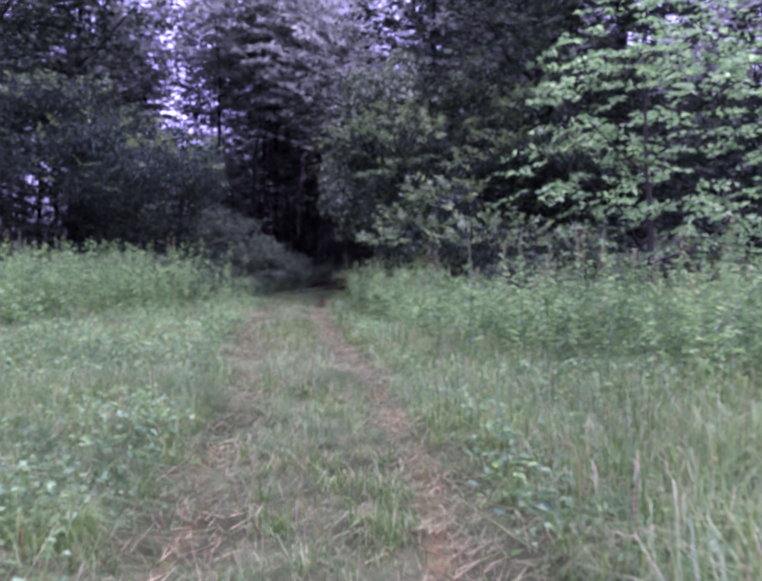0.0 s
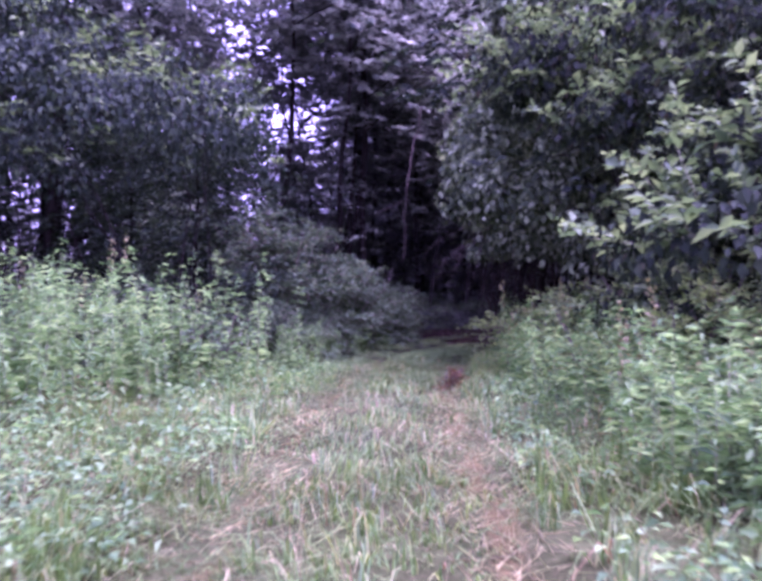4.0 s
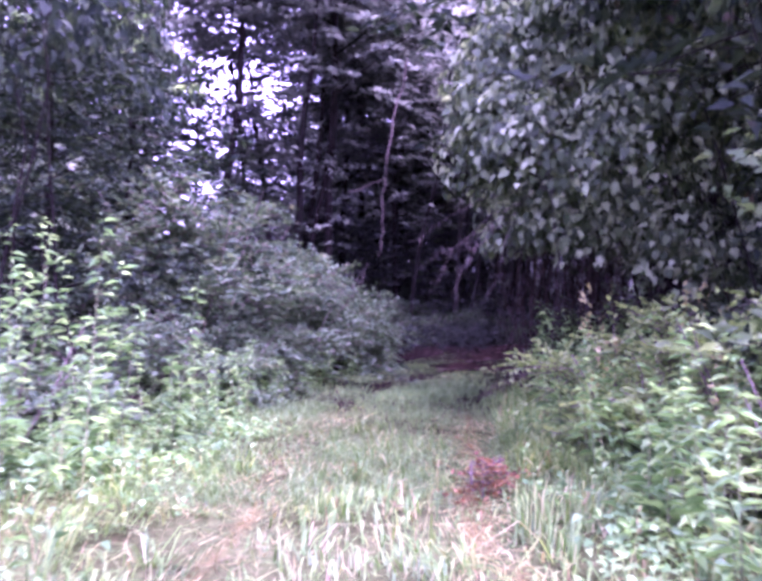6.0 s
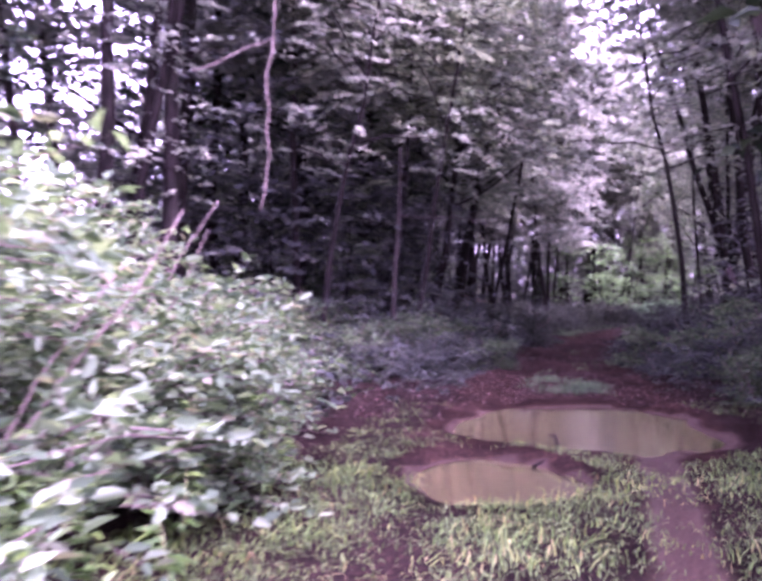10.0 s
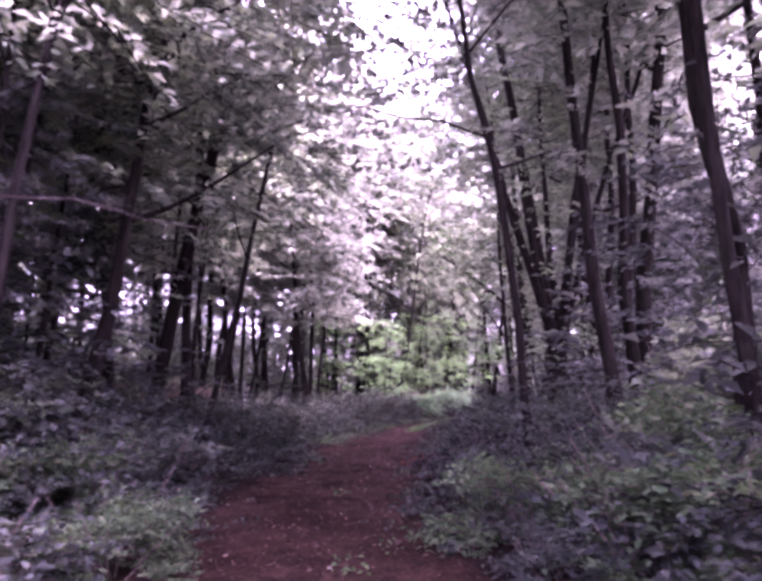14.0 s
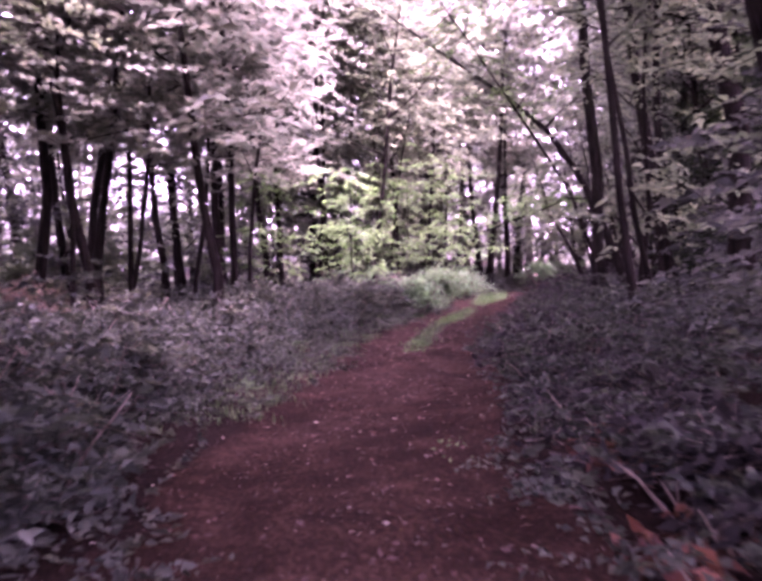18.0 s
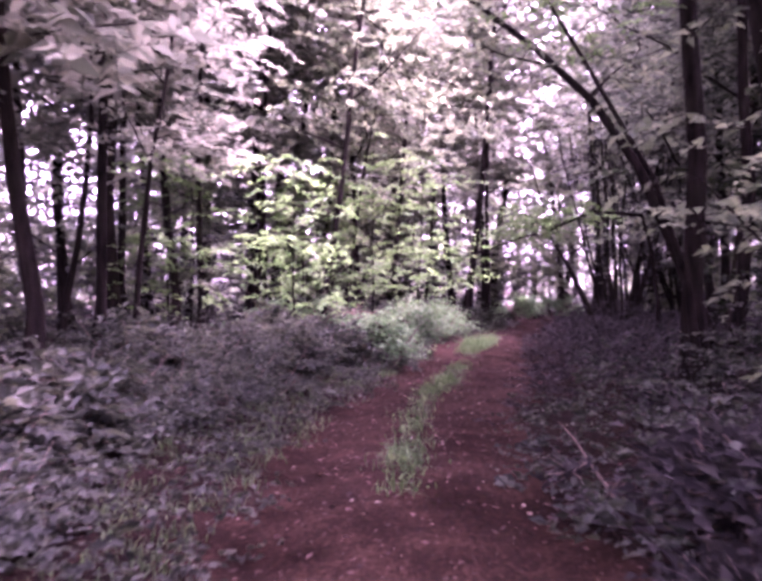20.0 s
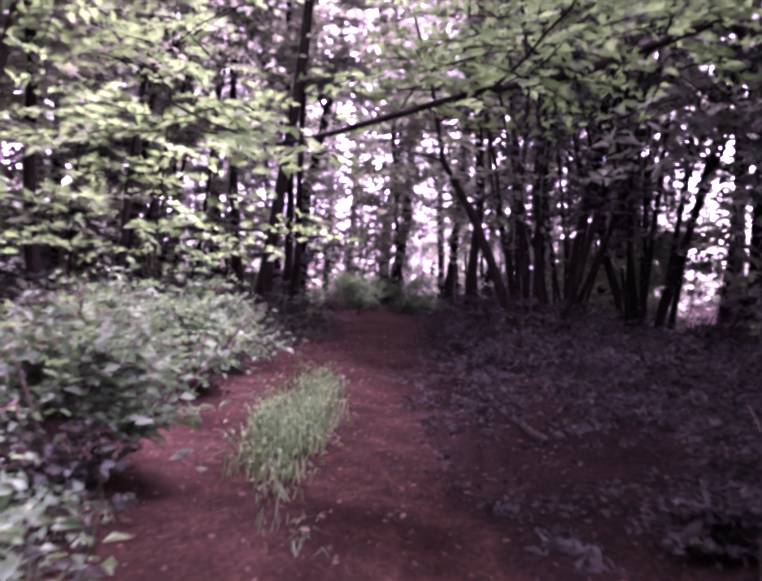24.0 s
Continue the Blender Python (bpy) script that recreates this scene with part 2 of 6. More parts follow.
def ground_material():
    m, n, l, b = material("ground_soil")

    def attr(name):
        a = n.new("ShaderNodeAttribute")
        a.attribute_name = name
        return a.outputs["Fac"]

    fine, mid, wide = noise_node(n, l, 26, 8), noise_node(n, l, 3.2, 6), noise_node(n, l, 0.9, 5)
    turf = ramp(n, [(0.3, (0.03, 0.042, 0.014)), (0.5, (0.06, 0.08, 0.026)), (0.7, (0.13, 0.125, 0.055))])
    l.new(fine.outputs[0], turf.inputs[0])
    straw = ramp(n, [(0.3, (0.05, 0.05, 0.016)), (0.55, (0.125, 0.11, 0.038)), (0.75, (0.24, 0.19, 0.075))])
    l.new(fine.outputs[0], straw.inputs[0])
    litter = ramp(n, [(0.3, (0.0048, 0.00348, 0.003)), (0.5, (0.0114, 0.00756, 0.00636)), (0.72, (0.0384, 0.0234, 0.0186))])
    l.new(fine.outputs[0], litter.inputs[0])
    soil = ramp(n, [(0.3, (0.0081, 0.00459, 0.00365)), (0.48, (0.027, 0.0151, 0.0115)), (0.6, (0.0607, 0.0338, 0.0257)), (0.72, (0.115, 0.0675, 0.0513))])
    blend = n.new("ShaderNodeMath")
    blend.operation = "MULTIPLY_ADD"
    blend.inputs[1].default_value = 0.55
    l.new(fine.outputs[0], blend.inputs[0])
    half = n.new("ShaderNodeMath")
    half.operation = "MULTIPLY"
    half.inputs[1].default_value = 0.45
    l.new(mid.outputs[0], half.inputs[0])
    l.new(half.outputs[0], blend.inputs[2])
    l.new(blend.outputs[0], soil.inputs[0])
    soil2 = mix(n, l, 0.42, soil.outputs[0], litter.outputs[0])

    def edge(fac, noise_out, amount):
        add = n.new("ShaderNodeMath")
        add.operation = "MULTIPLY_ADD"
        l.new(noise_out, add.inputs[0])
        add.inputs[1].default_value = amount
        l.new(fac, add.inputs[2])
        step = n.new("ShaderNodeMapRange")
        step.inputs[1].default_value, step.inputs[2].default_value = 0.35 + amount / 2, 0.65 + amount / 2
        l.new(add.outputs[0], step.inputs[0])
        return step.outputs[0]

    col = mix(n, l, edge(attr("rut"), fine.outputs[0], 0.6), turf.outputs[0], straw.outputs[0])
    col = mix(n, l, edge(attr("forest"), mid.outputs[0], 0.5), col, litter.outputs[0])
    col = mix(n, l, edge(attr("bare"), mid.outputs[0], 0.7), col, soil2)
    wet = ramp(n, [(0.36, (0.5, 0.46, 0.44)), (0.5, (0.9, 0.88, 0.86)), (0.64, (1.25, 1.22, 1.2))])
    l.new(wide.outputs[0], wet.inputs[0])
    col = mix(n, l, 1.0, col, wet.outputs[0], "MULTIPLY")
    mud = ramp(n, [(0.3, (0.02, 0.0125, 0.009)), (0.55, (0.042, 0.026, 0.018)), (0.75, (0.075, 0.045, 0.031))])
    l.new(fine.outputs[0], mud.inputs[0])
    muddy = edge(attr("mud"), mid.outputs[0], 0.3)
    l.new(mix(n, l, muddy, col, mud.outputs[0]), b.inputs["Base Color"])
    ro = n.new("ShaderNodeMapRange")
    ro.inputs[3].default_value, ro.inputs[4].default_value = 0.95, 0.55
    l.new(muddy, ro.inputs[0])
    l.new(ro.outputs[0], b.inputs["Roughness"])
    sp = n.new("ShaderNodeMapRange")
    sp.inputs[3].default_value, sp.inputs[4].default_value = 0.02, 0.08
    l.new(muddy, sp.inputs[0])
    l.new(sp.outputs[0], b.inputs["Specular IOR Level"])
    bump = n.new("ShaderNodeBump")
    bump.inputs["Strength"].default_value, bump.inputs["Distance"].default_value = 0.7, 0.05
    l.new(fine.outputs[0], bump.inputs["Height"])
    l.new(bump.outputs[0], b.inputs["Normal"])
    return m


def water_material():
    m, n, l, b = material("muddy_water")
    nz = noise_node(n, l, 2.2, 3)
    r = ramp(n, [(0.3, (0.052, 0.047, 0.02)), (0.7, (0.078, 0.066, 0.029))])
    l.new(nz.outputs[0], r.inputs[0])
    l.new(r.outputs[0], b.inputs["Base Color"])
    b.inputs["Roughness"].default_value = 0.06
    b.inputs["IOR"].default_value = 1.33
    b.inputs["Specular IOR Level"].default_value = 0.3
    fine = noise_node(n, l, 14, 2)
    bump = n.new("ShaderNodeBump")
    bump.inputs["Strength"].default_value, bump.inputs["Distance"].default_value = 0.12, 0.01
    l.new(fine.outputs[0], bump.inputs["Height"])
    l.new(bump.outputs[0], b.inputs["Normal"])
    return m


# ---- mesh helpers ----
def tri_mesh(name, verts, tris, mat, smooth=False):
    me = bpy.data.meshes.new(name)
    verts, tris = np.asarray(verts, np.float32), np.asarray(tris, np.int32)
    me.vertices.add(len(verts))
    me.vertices.foreach_set("co", verts.ravel())
    me.loops.add(tris.size)
    me.loops.foreach_set("vertex_index", tris.ravel())
    me.polygons.add(len(tris))
    me.polygons.foreach_set("loop_start", np.arange(0, tris.size, 3, dtype=np.int32))
    if smooth:
        me.polygons.foreach_set("use_smooth", np.ones(len(tris), bool))
    me.materials.append(mat)
    me.update(calc_edges=True)
    return me


def part(name, mesh, parent, label=""):
    ob = new(name, mesh)
    ob.parent = parent
    return tagged(ob, label, kind="stuff" if name in ("twigwork", "crown", "foliage", "leaves", "seed_heads", "trunks") else "")


def join(pieces):
    vs, fs, k = [], [], 0
    for v, f in pieces:
        if len(v):
            vs.append(v)
            fs.append(f + k)
            k += len(v)
    return np.concatenate(vs), np.concatenate(fs)


def tube(points, radii, sides=8, wobble=0.0, rng=None):
    """A tapered tube along a line of points, closed at its tip."""
    p, r = np.asarray(points, float), np.asarray(radii, float)
    t = np.gradient(p, axis=0)
    t /= np.linalg.norm(t, axis=1)[:, None] + 1e-9
    ref = np.where(np.abs(t[:, 2:]) > 0.9, np.array([[1.0, 0, 0]]), np.array([[0, 0, 1.0]]))
    a = np.cross(t, ref)
    a /= np.linalg.norm(a, axis=1)[:, None] + 1e-9
    b = np.cross(t, a)
    ang = np.linspace(0, 2 * np.pi, sides, endpoint=False)
    rad = r[:, None] * (1 + (rng.uniform(-wobble, wobble, (len(p), sides)) if wobble else 0))
    ring = p[:, None] + rad[..., None] * (np.cos(ang)[None, :, None] * a[:, None] + np.sin(ang)[None, :, None] * b[:, None])
    v = np.concatenate([ring.reshape(-1, 3), p[-1:] + t[-1:] * r[-1]])
    f = []
    for i in range(len(p) - 1):
        for j in range(sides):
            q = (j + 1) % sides
            c = (i * sides + j, i * sides + q, (i + 1) * sides + q, (i + 1) * sides + j)
            f += [(c[0], c[1], c[2]), (c[0], c[2], c[3])]
    top = (len(p) - 1) * sides
    f += [(top + j, top + (j + 1) % sides, len(v) - 1) for j in range(sides)]
    return v, np.array(f)


def twigs(a, b, r):
    """Many thin straight three-sided twigs from a to b."""
    d = b - a
    d = d / (np.linalg.norm(d, axis=1)[:, None] + 1e-9)
    s = np.cross(d, np.array([0.3, 0.2, 0.93]))
    s /= np.linalg.norm(s, axis=1)[:, None] + 1e-9
    u = np.cross(d, s)
    r = np.broadcast_to(r, len(a))[:, None]
    v = np.stack([a + s * r, a - s * r * 0.5 + u * r * 0.87, a - s * r * 0.5 - u * r * 0.87, b], 1).reshape(-1, 3)
    k = np.arange(len(a))[:, None, None] * 4
    return v, (k + np.array([[0, 1, 3], [1, 2, 3], [2, 0, 3]])).reshape(-1, 3)


def unit(v):
    return v / (np.linalg.norm(v, axis=1)[:, None] + 1e-9)


def leaves(p, axis, normal, length, width, fold=0.25, droop=0.15, heart=False, oval=False):
    """Folded leaves that start at p, point along axis and face normal."""
    axis = unit(axis)
    side = unit(np.cross(axis, normal))
    nor = np.cross(side, axis)
    L, W = np.broadcast_to(length, len(p))[:, None], np.broadcast_to(width, len(p))[:, None]
    tip = p + axis * L - nor * L * droop
    if oval:
        low, high = p + axis * L * 0.3, p + axis * L * 0.66 - nor * L * droop * 0.45
        v = np.stack([p, low + side * W * 0.46 + nor * W * fold, high + side * W * 0.4 + nor * W * fold * 0.8, tip,
                      high - side * W * 0.4 + nor * W * fold * 0.8, low - side * W * 0.46 + nor * W * fold], 1)
        f = np.array([[0, 1, 2], [0, 2, 3], [0, 3, 4], [0, 4, 5]])
    elif not heart:
        mid = p + axis * L * 0.42
        v = np.stack([p, mid + side * W / 2 + nor * W * fold, tip, mid - side * W / 2 + nor * W * fold], 1)
        f = np.array([[0, 1, 2], [0, 2, 3]])
    else:
        lobe = p - axis * L * 0.12
        mid = p + axis * L * 0.33
        v = np.stack([p, lobe + side * W * 0.3 + nor * W * fold * 0.5, mid + side * W * 0.5 + nor * W * fold, tip,
                      mid - side * W * 0.5 + nor * W * fold, lobe - side * W * 0.3 + nor * W * fold * 0.5], 1)
        f = np.array([[0, 1, 2], [0, 2, 3], [0, 3, 4], [0, 4, 5]])
    k = np.arange(len(p))[:, None, None] * v.shape[1]
    return v.reshape(-1, 3), (k + f).reshape(-1, 3)


def sprays(rng, start, direction, length, count, leaf, aspect=0.5, flat=0.35, oval=False):
    """Leafy twigs: leaves set in two rows along each twig. Returns leaves and twigs."""
    n = len(start)
    d = unit(direction)
    up = np.array([0, 0, 1.0])
    side = unit(np.cross(d, up) + rng.normal(0, 0.15, (n, 3)))
    length = np.broadcast_to(length, n)
    u = (np.arange(count) + 0.5) / count
    sgn = np.where(np.arange(count) % 2 == 0, 1.0, -1.0)
    uu = np.clip(u[None] + rng.normal(0, 0.06, (n, count)), 0.05, 1.0)
    sag = -0.22 * uu**2 * length[:, None]
    pos = start[:, None] + d[:, None] * (uu * length[:, None])[..., None]
    pos[..., 2] += sag
    ax = d[:, None] * 0.55 + side[:, None] * sgn[None, :, None] + rng.normal(0, 0.3, (n, count, 3))
    nor = up + rng.normal(0, flat, (n, count, 3))
    size = leaf * rng.uniform(0.65, 1.25, n * count)
    lv = leaves(pos.reshape(-1, 3), ax.reshape(-1, 3), nor.reshape(-1, 3), size, size * aspect, oval=oval)
    end = start + d * length[:, None]
    end[:, 2] -= 0.22 * length
    return lv, twigs(start, end, 0.004 + 0.006 * length)


def bent(rng, a, b, n=6, sway=0.06):
    """A gently crooked line from a to b."""
    a, b = np.asarray(a, float), np.asarray(b, float)
    u = np.linspace(0, 1, n)[:, None]
    off = np.cumsum(rng.normal(0, sway, (n, 3)), axis=0) * np.linalg.norm(b - a) * 0.16
    off -= off[0] + (off[-1] - off[0]) * u
    return a + (b - a) * u + off


# ---- the lie of the track ----
TRACK = np.array([(0.3, -12), (-0.1, 0), (-0.5, 6), (-1.0, 11), (-1.7, 15), (-2.3, 20), (-2.7, 25), (-2.7, 30), (-1.9, 33.5), (-1.1, 36), (-0.3, 38.7),
                  (0.5, 42), (1.3, 46), (2.9, 50.5), (4.95, 55.5), (7.1, 60), (9.35, 64.2), (12.75, 69), (15.6, 73.4), (18.6, 76.9), (22.5, 81), (28, 89), (36, 103), (50, 130)], float)
PUDDLES = [(-1.72, 35.95, 0.74, 0.9), (-0.2, 38.6, 1.55, 1.75)]
WATER = -0.055


def track_at(x, y):
    """Signed distance from the middle of the track (left is negative) and the place along it."""
    x, y = np.asarray(x, float), np.asarray(y, float)
    best, sd, along, run = np.full(x.shape, 1e9), np.zeros(x.shape), np.zeros(x.shape), 0.0
    for a, b in zip(TRACK[:-1], TRACK[1:]):
        e = b - a
        ln = np.hypot(*e)
        u = np.clip(((x - a[0]) * e[0] + (y - a[1]) * e[1]) / ln**2, 0, 1)
        dx, dy = x - a[0] - u * e[0], y - a[1] - u * e[1]
        d = np.hypot(dx, dy)
        s = np.where(e[1] * dx - e[0] * dy > 0, 1.0, -1.0)
        near = d < best
        best, sd, along = np.where(near, d, best), np.where(near, s * d, sd), np.where(near, a[1] + u * e[1], along)
    return sd, along


def smooth(v, lo, hi):
    u = np.clip((v - lo) / (hi - lo), 0, 1)
    return u * u * (3 - 2 * u)


def wave(x, y, k=1.0):
    return (np.sin(1.7 * k * x + 0.6) * np.cos(1.3 * k * y) + np.sin(0.63 * k * x - 0.9 * k * y + 1.0) + 0.6 * np.sin(3.1 * k * x + 2.3 * k * y)) / 2.6


def puddle_depth(x, y):
    q = np.zeros(np.shape(x))
    for px, py, rx, ry in PUDDLES:
        rr = np.hypot((x - px) / rx, (y - py) / ry) + 0.13 * wave(x * 2.2, y * 2.2) + 0.08 * wave(x * 5.1, y * 4.3)
        q = np.maximum(q, 1 - smooth(rr, 0.55, 1.25))
    return q


def ground_z(x, y):
    sd, along = track_at(x, y)
    ad = np.abs(sd)
    rut = np.exp(-(((ad - 0.82) / 0.24) ** 2)) * smooth(-along, -110, -95)
    z = -0.045 * rut + 0.022 * wave(x, y, 1.1) + 0.10 * smooth(ad, 1.6, 4.5) + 0.05 * wave(x, y, 0.25) * smooth(ad, 3, 9)
    z = np.where(along > 30, z + 0.04, z)
    p = puddle_depth(x, y)
    return z * (1 - p) - 0.16 * p


def spread(rng, n, x0, x1, y0, y1):
    return rng.uniform(x0, x1, n), rng.uniform(y0, y1, n)


def on_ground(x, y, dz=0.0):
    return np.stack([x, y, ground_z(x, y) + dz], 1)


# ---- ground ----
def axis_lines(lo, hi, step, far):
    core = np.arange(lo, hi + step / 2, step)
    grow = np.cumsum(step * 1.35 ** np.arange(1, 40))
    grow = grow[grow < far]
    return np.concatenate([lo - grow[::-1], core, hi + grow])


gx, gy = axis_lines(-12, 26, 0.22, 1800), axis_lines(-4, 86, 0.22, 1800)
GX, GY = np.meshgrid(gx, gy)
fx, fy = GX.ravel(), GY.ravel()
gv = np.stack([fx, fy, ground_z(fx, fy)], 1)
ii = (np.arange(len(gy) - 1)[:, None] * len(gx) + np.arange(len(gx) - 1)[None]).ravel()
gf = np.concatenate([np.stack([ii, ii + 1, ii + len(gx) + 1], 1), np.stack([ii, ii + len(gx) + 1, ii + len(gx)], 1)])
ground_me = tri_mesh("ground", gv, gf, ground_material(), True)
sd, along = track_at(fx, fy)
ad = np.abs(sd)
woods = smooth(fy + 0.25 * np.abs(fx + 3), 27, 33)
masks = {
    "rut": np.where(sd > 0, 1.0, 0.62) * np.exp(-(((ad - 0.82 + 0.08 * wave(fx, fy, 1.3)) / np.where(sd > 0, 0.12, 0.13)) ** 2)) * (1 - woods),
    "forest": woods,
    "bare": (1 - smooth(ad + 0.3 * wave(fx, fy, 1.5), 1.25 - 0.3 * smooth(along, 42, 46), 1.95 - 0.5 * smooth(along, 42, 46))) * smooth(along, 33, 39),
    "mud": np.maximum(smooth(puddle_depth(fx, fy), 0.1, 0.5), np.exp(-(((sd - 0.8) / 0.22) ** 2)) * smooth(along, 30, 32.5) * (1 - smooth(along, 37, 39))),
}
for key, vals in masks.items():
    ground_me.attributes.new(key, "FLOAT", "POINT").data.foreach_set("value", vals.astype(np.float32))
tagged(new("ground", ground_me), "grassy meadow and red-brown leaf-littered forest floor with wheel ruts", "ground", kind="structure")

MAT_WATER = water_material()
for px, py, rx, ry in PUDDLES:
    a = np.linspace(0, 2 * np.pi, 48, endpoint=False)
    rim = np.stack([px + 1.3 * rx * np.cos(a), py + 1.3 * ry * np.sin(a), np.full(48, WATER)], 1)
    v = np.concatenate([rim, [[px, py, WATER]]])
    f = np.stack([np.arange(48), (np.arange(48) + 1) % 48, np.full(48, 48)], 1)
    tagged(new("puddle", tri_mesh("puddle", v, f, MAT_WATER, True)), "shallow puddle of opaque tan muddy water in the track", "puddle", "puddles", "structure")


# ---- trees ----
def tree(name, seed, height, radius, crown_from, crown_radius, n_sprays, leaf, mat, per_spray=12, limbs=6, bark=None, line=None, label="", category="tree", flat=0.45):
    """A tree at the origin: tapered trunk with a flared foot, limbs and a crown of leafy twigs."""
    rng = np.random.default_rng(seed)
    bark = bark or MAT_BARK
    root = tagged(new(name), label, category)
    root.empty_display_size = 0.2
    if line is None:
        lean = rng.normal(0, 0.035, 2) * height
        line = bent(rng, (0, 0, -0.15), (lean[0], lean[1], height), 11, 0.035)
    else:
        line = np.asarray(line, float)
    u = np.linspace(0, 1, len(line))
    rad = radius * (1 - 0.85 * u**0.9) * (1 + 0.7 * np.exp(-u * height / 0.35))
    part("trunk", tri_mesh("trunk", *tube(line, rad, 9, 0.07, rng), bark, True), root)

    def trunk_at(w):
        return np.array([np.interp(w, u, line[:, k]) for k in range(3)])

    ends = [line]
    for k in range(limbs):
        w = crown_from + (0.92 - crown_from) * (k + rng.uniform(0, 0.8)) / limbs
        az = k * 2.4 + rng.uniform(-0.6, 0.6)
        reach = crown_radius * rng.uniform(0.55, 1.0) * (1.15 - 0.6 * w)
        a = trunk_at(w)
        b = a + np.array([np.cos(az) * reach, np.sin(az) * reach, reach * rng.uniform(0.15, 0.9)])
        ln = bent(rng, a, b, 6, 0.12)
        r0 = max(0.012, radius * (1 - 0.85 * w) * 0.5)
        part("limb", tri_mesh("limb", *tube(ln, np.linspace(r0, 0.006, 6), 5), bark, True), root)
        ends.append(ln)
    if n_sprays:
        src = rng.integers(0, len(ends), n_sprays)
        start = np.zeros((n_sprays, 3))
        for i, s in enumerate(src):
            w = rng.uniform(0.25, 1) if s else rng.uniform(crown_from, 1)
            ln = ends[s]
            uu = np.linspace(0, 1, len(ln))
            start[i] = [np.interp(w, uu, ln[:, k]) for k in range(3)]
        az = rng.uniform(0, 2 * np.pi, n_sprays)
        push = rng.uniform(0, 0.4, n_sprays) * crown_radius
        start += np.stack([np.cos(az) * push, np.sin(az) * push, rng.normal(0, 0.12, n_sprays) * crown_radius], 1)
        dirn = np.stack([np.cos(az), np.sin(az), rng.uniform(-0.25, 0.35, n_sprays)], 1)
        lv, tw = sprays(rng, start, dirn, rng.uniform(0.5, 1.1, n_sprays) * min(1.3, 0.3 + 0.28 * crown_radius), per_spray, leaf, flat=flat)
        crown = part("crown", tri_mesh("crown", *lv, mat), root)
        part("twigwork", tri_mesh("twigwork", *tw, bark), crown)
    return root


def place(x, y, turn=0.0, size=1.0, tilt=0.0, tilt_way=0.0):
    z = float(ground_z(np.array([x]), np.array([y]))[0])
    return pose(x, y, z, 0, 0, tilt_way) @ pose(0, 0, 0, tilt, 0, 0) @ pose(0, 0, 0, 0, 0, turn - tilt_way) @ Matrix.Scale(size, 4)


def set_out(protos, spots, group):
    """First use of each prototype is the prototype itself, later ones are copies."""
    used = set()
    for k, x, y, turn, size, tilt, way in spots:
        m = place(x, y, turn, size, tilt, way)
        if k in used:
            ob = copy_thing(protos[k], m)
        else:
            used.add(k)
            ob = protos[k]
            ob.matrix_basis = m
        tagged(ob, group=group)
    for k, ob in enumerate(protos):
        if k not in used:
            for o in (*ob.children_recursive, ob):
                bpy.data.objects.remove(o)


def sky_gap(x, y):
    """The open strip of low growth that leads away to the left of the way in."""
    return y > 30 and 16 < math.degrees(math.atan2(-2.5 - x, y - 22)) < 22


rng = np.random.default_rng(11)
TALL = "tall slender forest tree with dark bark and a sparse leafy crown"
tall = [tree("forest_tree", 100 + k, h, r, c, cr, 250, 0.32, MAT_CANOPY, 12, 8, label=TALL)
        for k, (h, r, c, cr) in enumerate([(15, 0.15, 0.32, 3.0), (17, 0.2, 0.36, 3.4), (13, 0.11, 0.28, 2.6), (16, 0.17, 0.42, 3.2), (14, 0.09, 0.3, 2.2), (18, 0.24, 0.38, 3.8)])]
# trunks that the track passes in plain view: kind, x, y, turn, size, tilt, way of tilt
seen_trees = ([(1, 12.2, 82.0, 20, 1.1, 1, 0), (3, 8.6, 80.6, 80, 0.9, 4, 250), (0, 6.4, 78.2, 200, 1.0, 5, 285), (2, 10.2, 82.8, 30, 1.0, 2, 100), (4, 11.6, 78.3, 10, 1.0, 1, 0), (2, 15.1, 79.8, 120, 1.0, 0, 0), (4, 22.5, 84.6, 300, 1.1, 1, 30), (0, 1.3, 77.5, 0, 1.0, 2, 300), (2, 5.5, 75.7, 50, 1.1, 1, 90)]
         + [(4, 7.7, 76.8, 70, 1.2, 0, 0), (1, 20.5, 90.0, 90, 1.0, 0, 0), (1, 11.6, 55.3, 10, 1.05, 1, 0), (5, 13.2, 60.2, 0, 0.9, 0, 0), (0, -2.4, 68.0, 40, 1.0, 3, 280), (4, -3.9, 46.5, 60, 1.1, 2, 280), (2, -6.3, 53.5, 0, 1.1, 5, 300), (4, 0.9, 64.6, 30, 1.0, 3, 300), (2, 3.3, 66.0, 90, 1.0, 2, 280)]
         + [(4, 6.3, 68.6, 200, 1.0, 1, 0), (2, 5.4, 65.0, 10, 0.95, 3, 270), (4, 9.4, 76.3, 0, 1.0, 0, 0), (2, -0.6, 58.6, 0, 1.0, 3, 280), (2, -2.6, 52.0, 20, 1.2, 1, 0)])
seen_trees += [(4, -1.5, 66.5, 60, 1.05, 2, 0), (2, 2.6, 71.5, 10, 1.1, 1, 0), (4, 4.4, 72.6, 150, 1.0, 0, 0), (0, -3.6, 64.0, 0, 1.0, 1, 0), (2, 8.2, 73.4, 0, 1.0, 2, 290), (4, 1.2, 69.4, 0, 1.1, 3, 280)]
spots, taken = list(seen_trees), [(s[1], s[2]) for s in seen_trees]
tries = 0
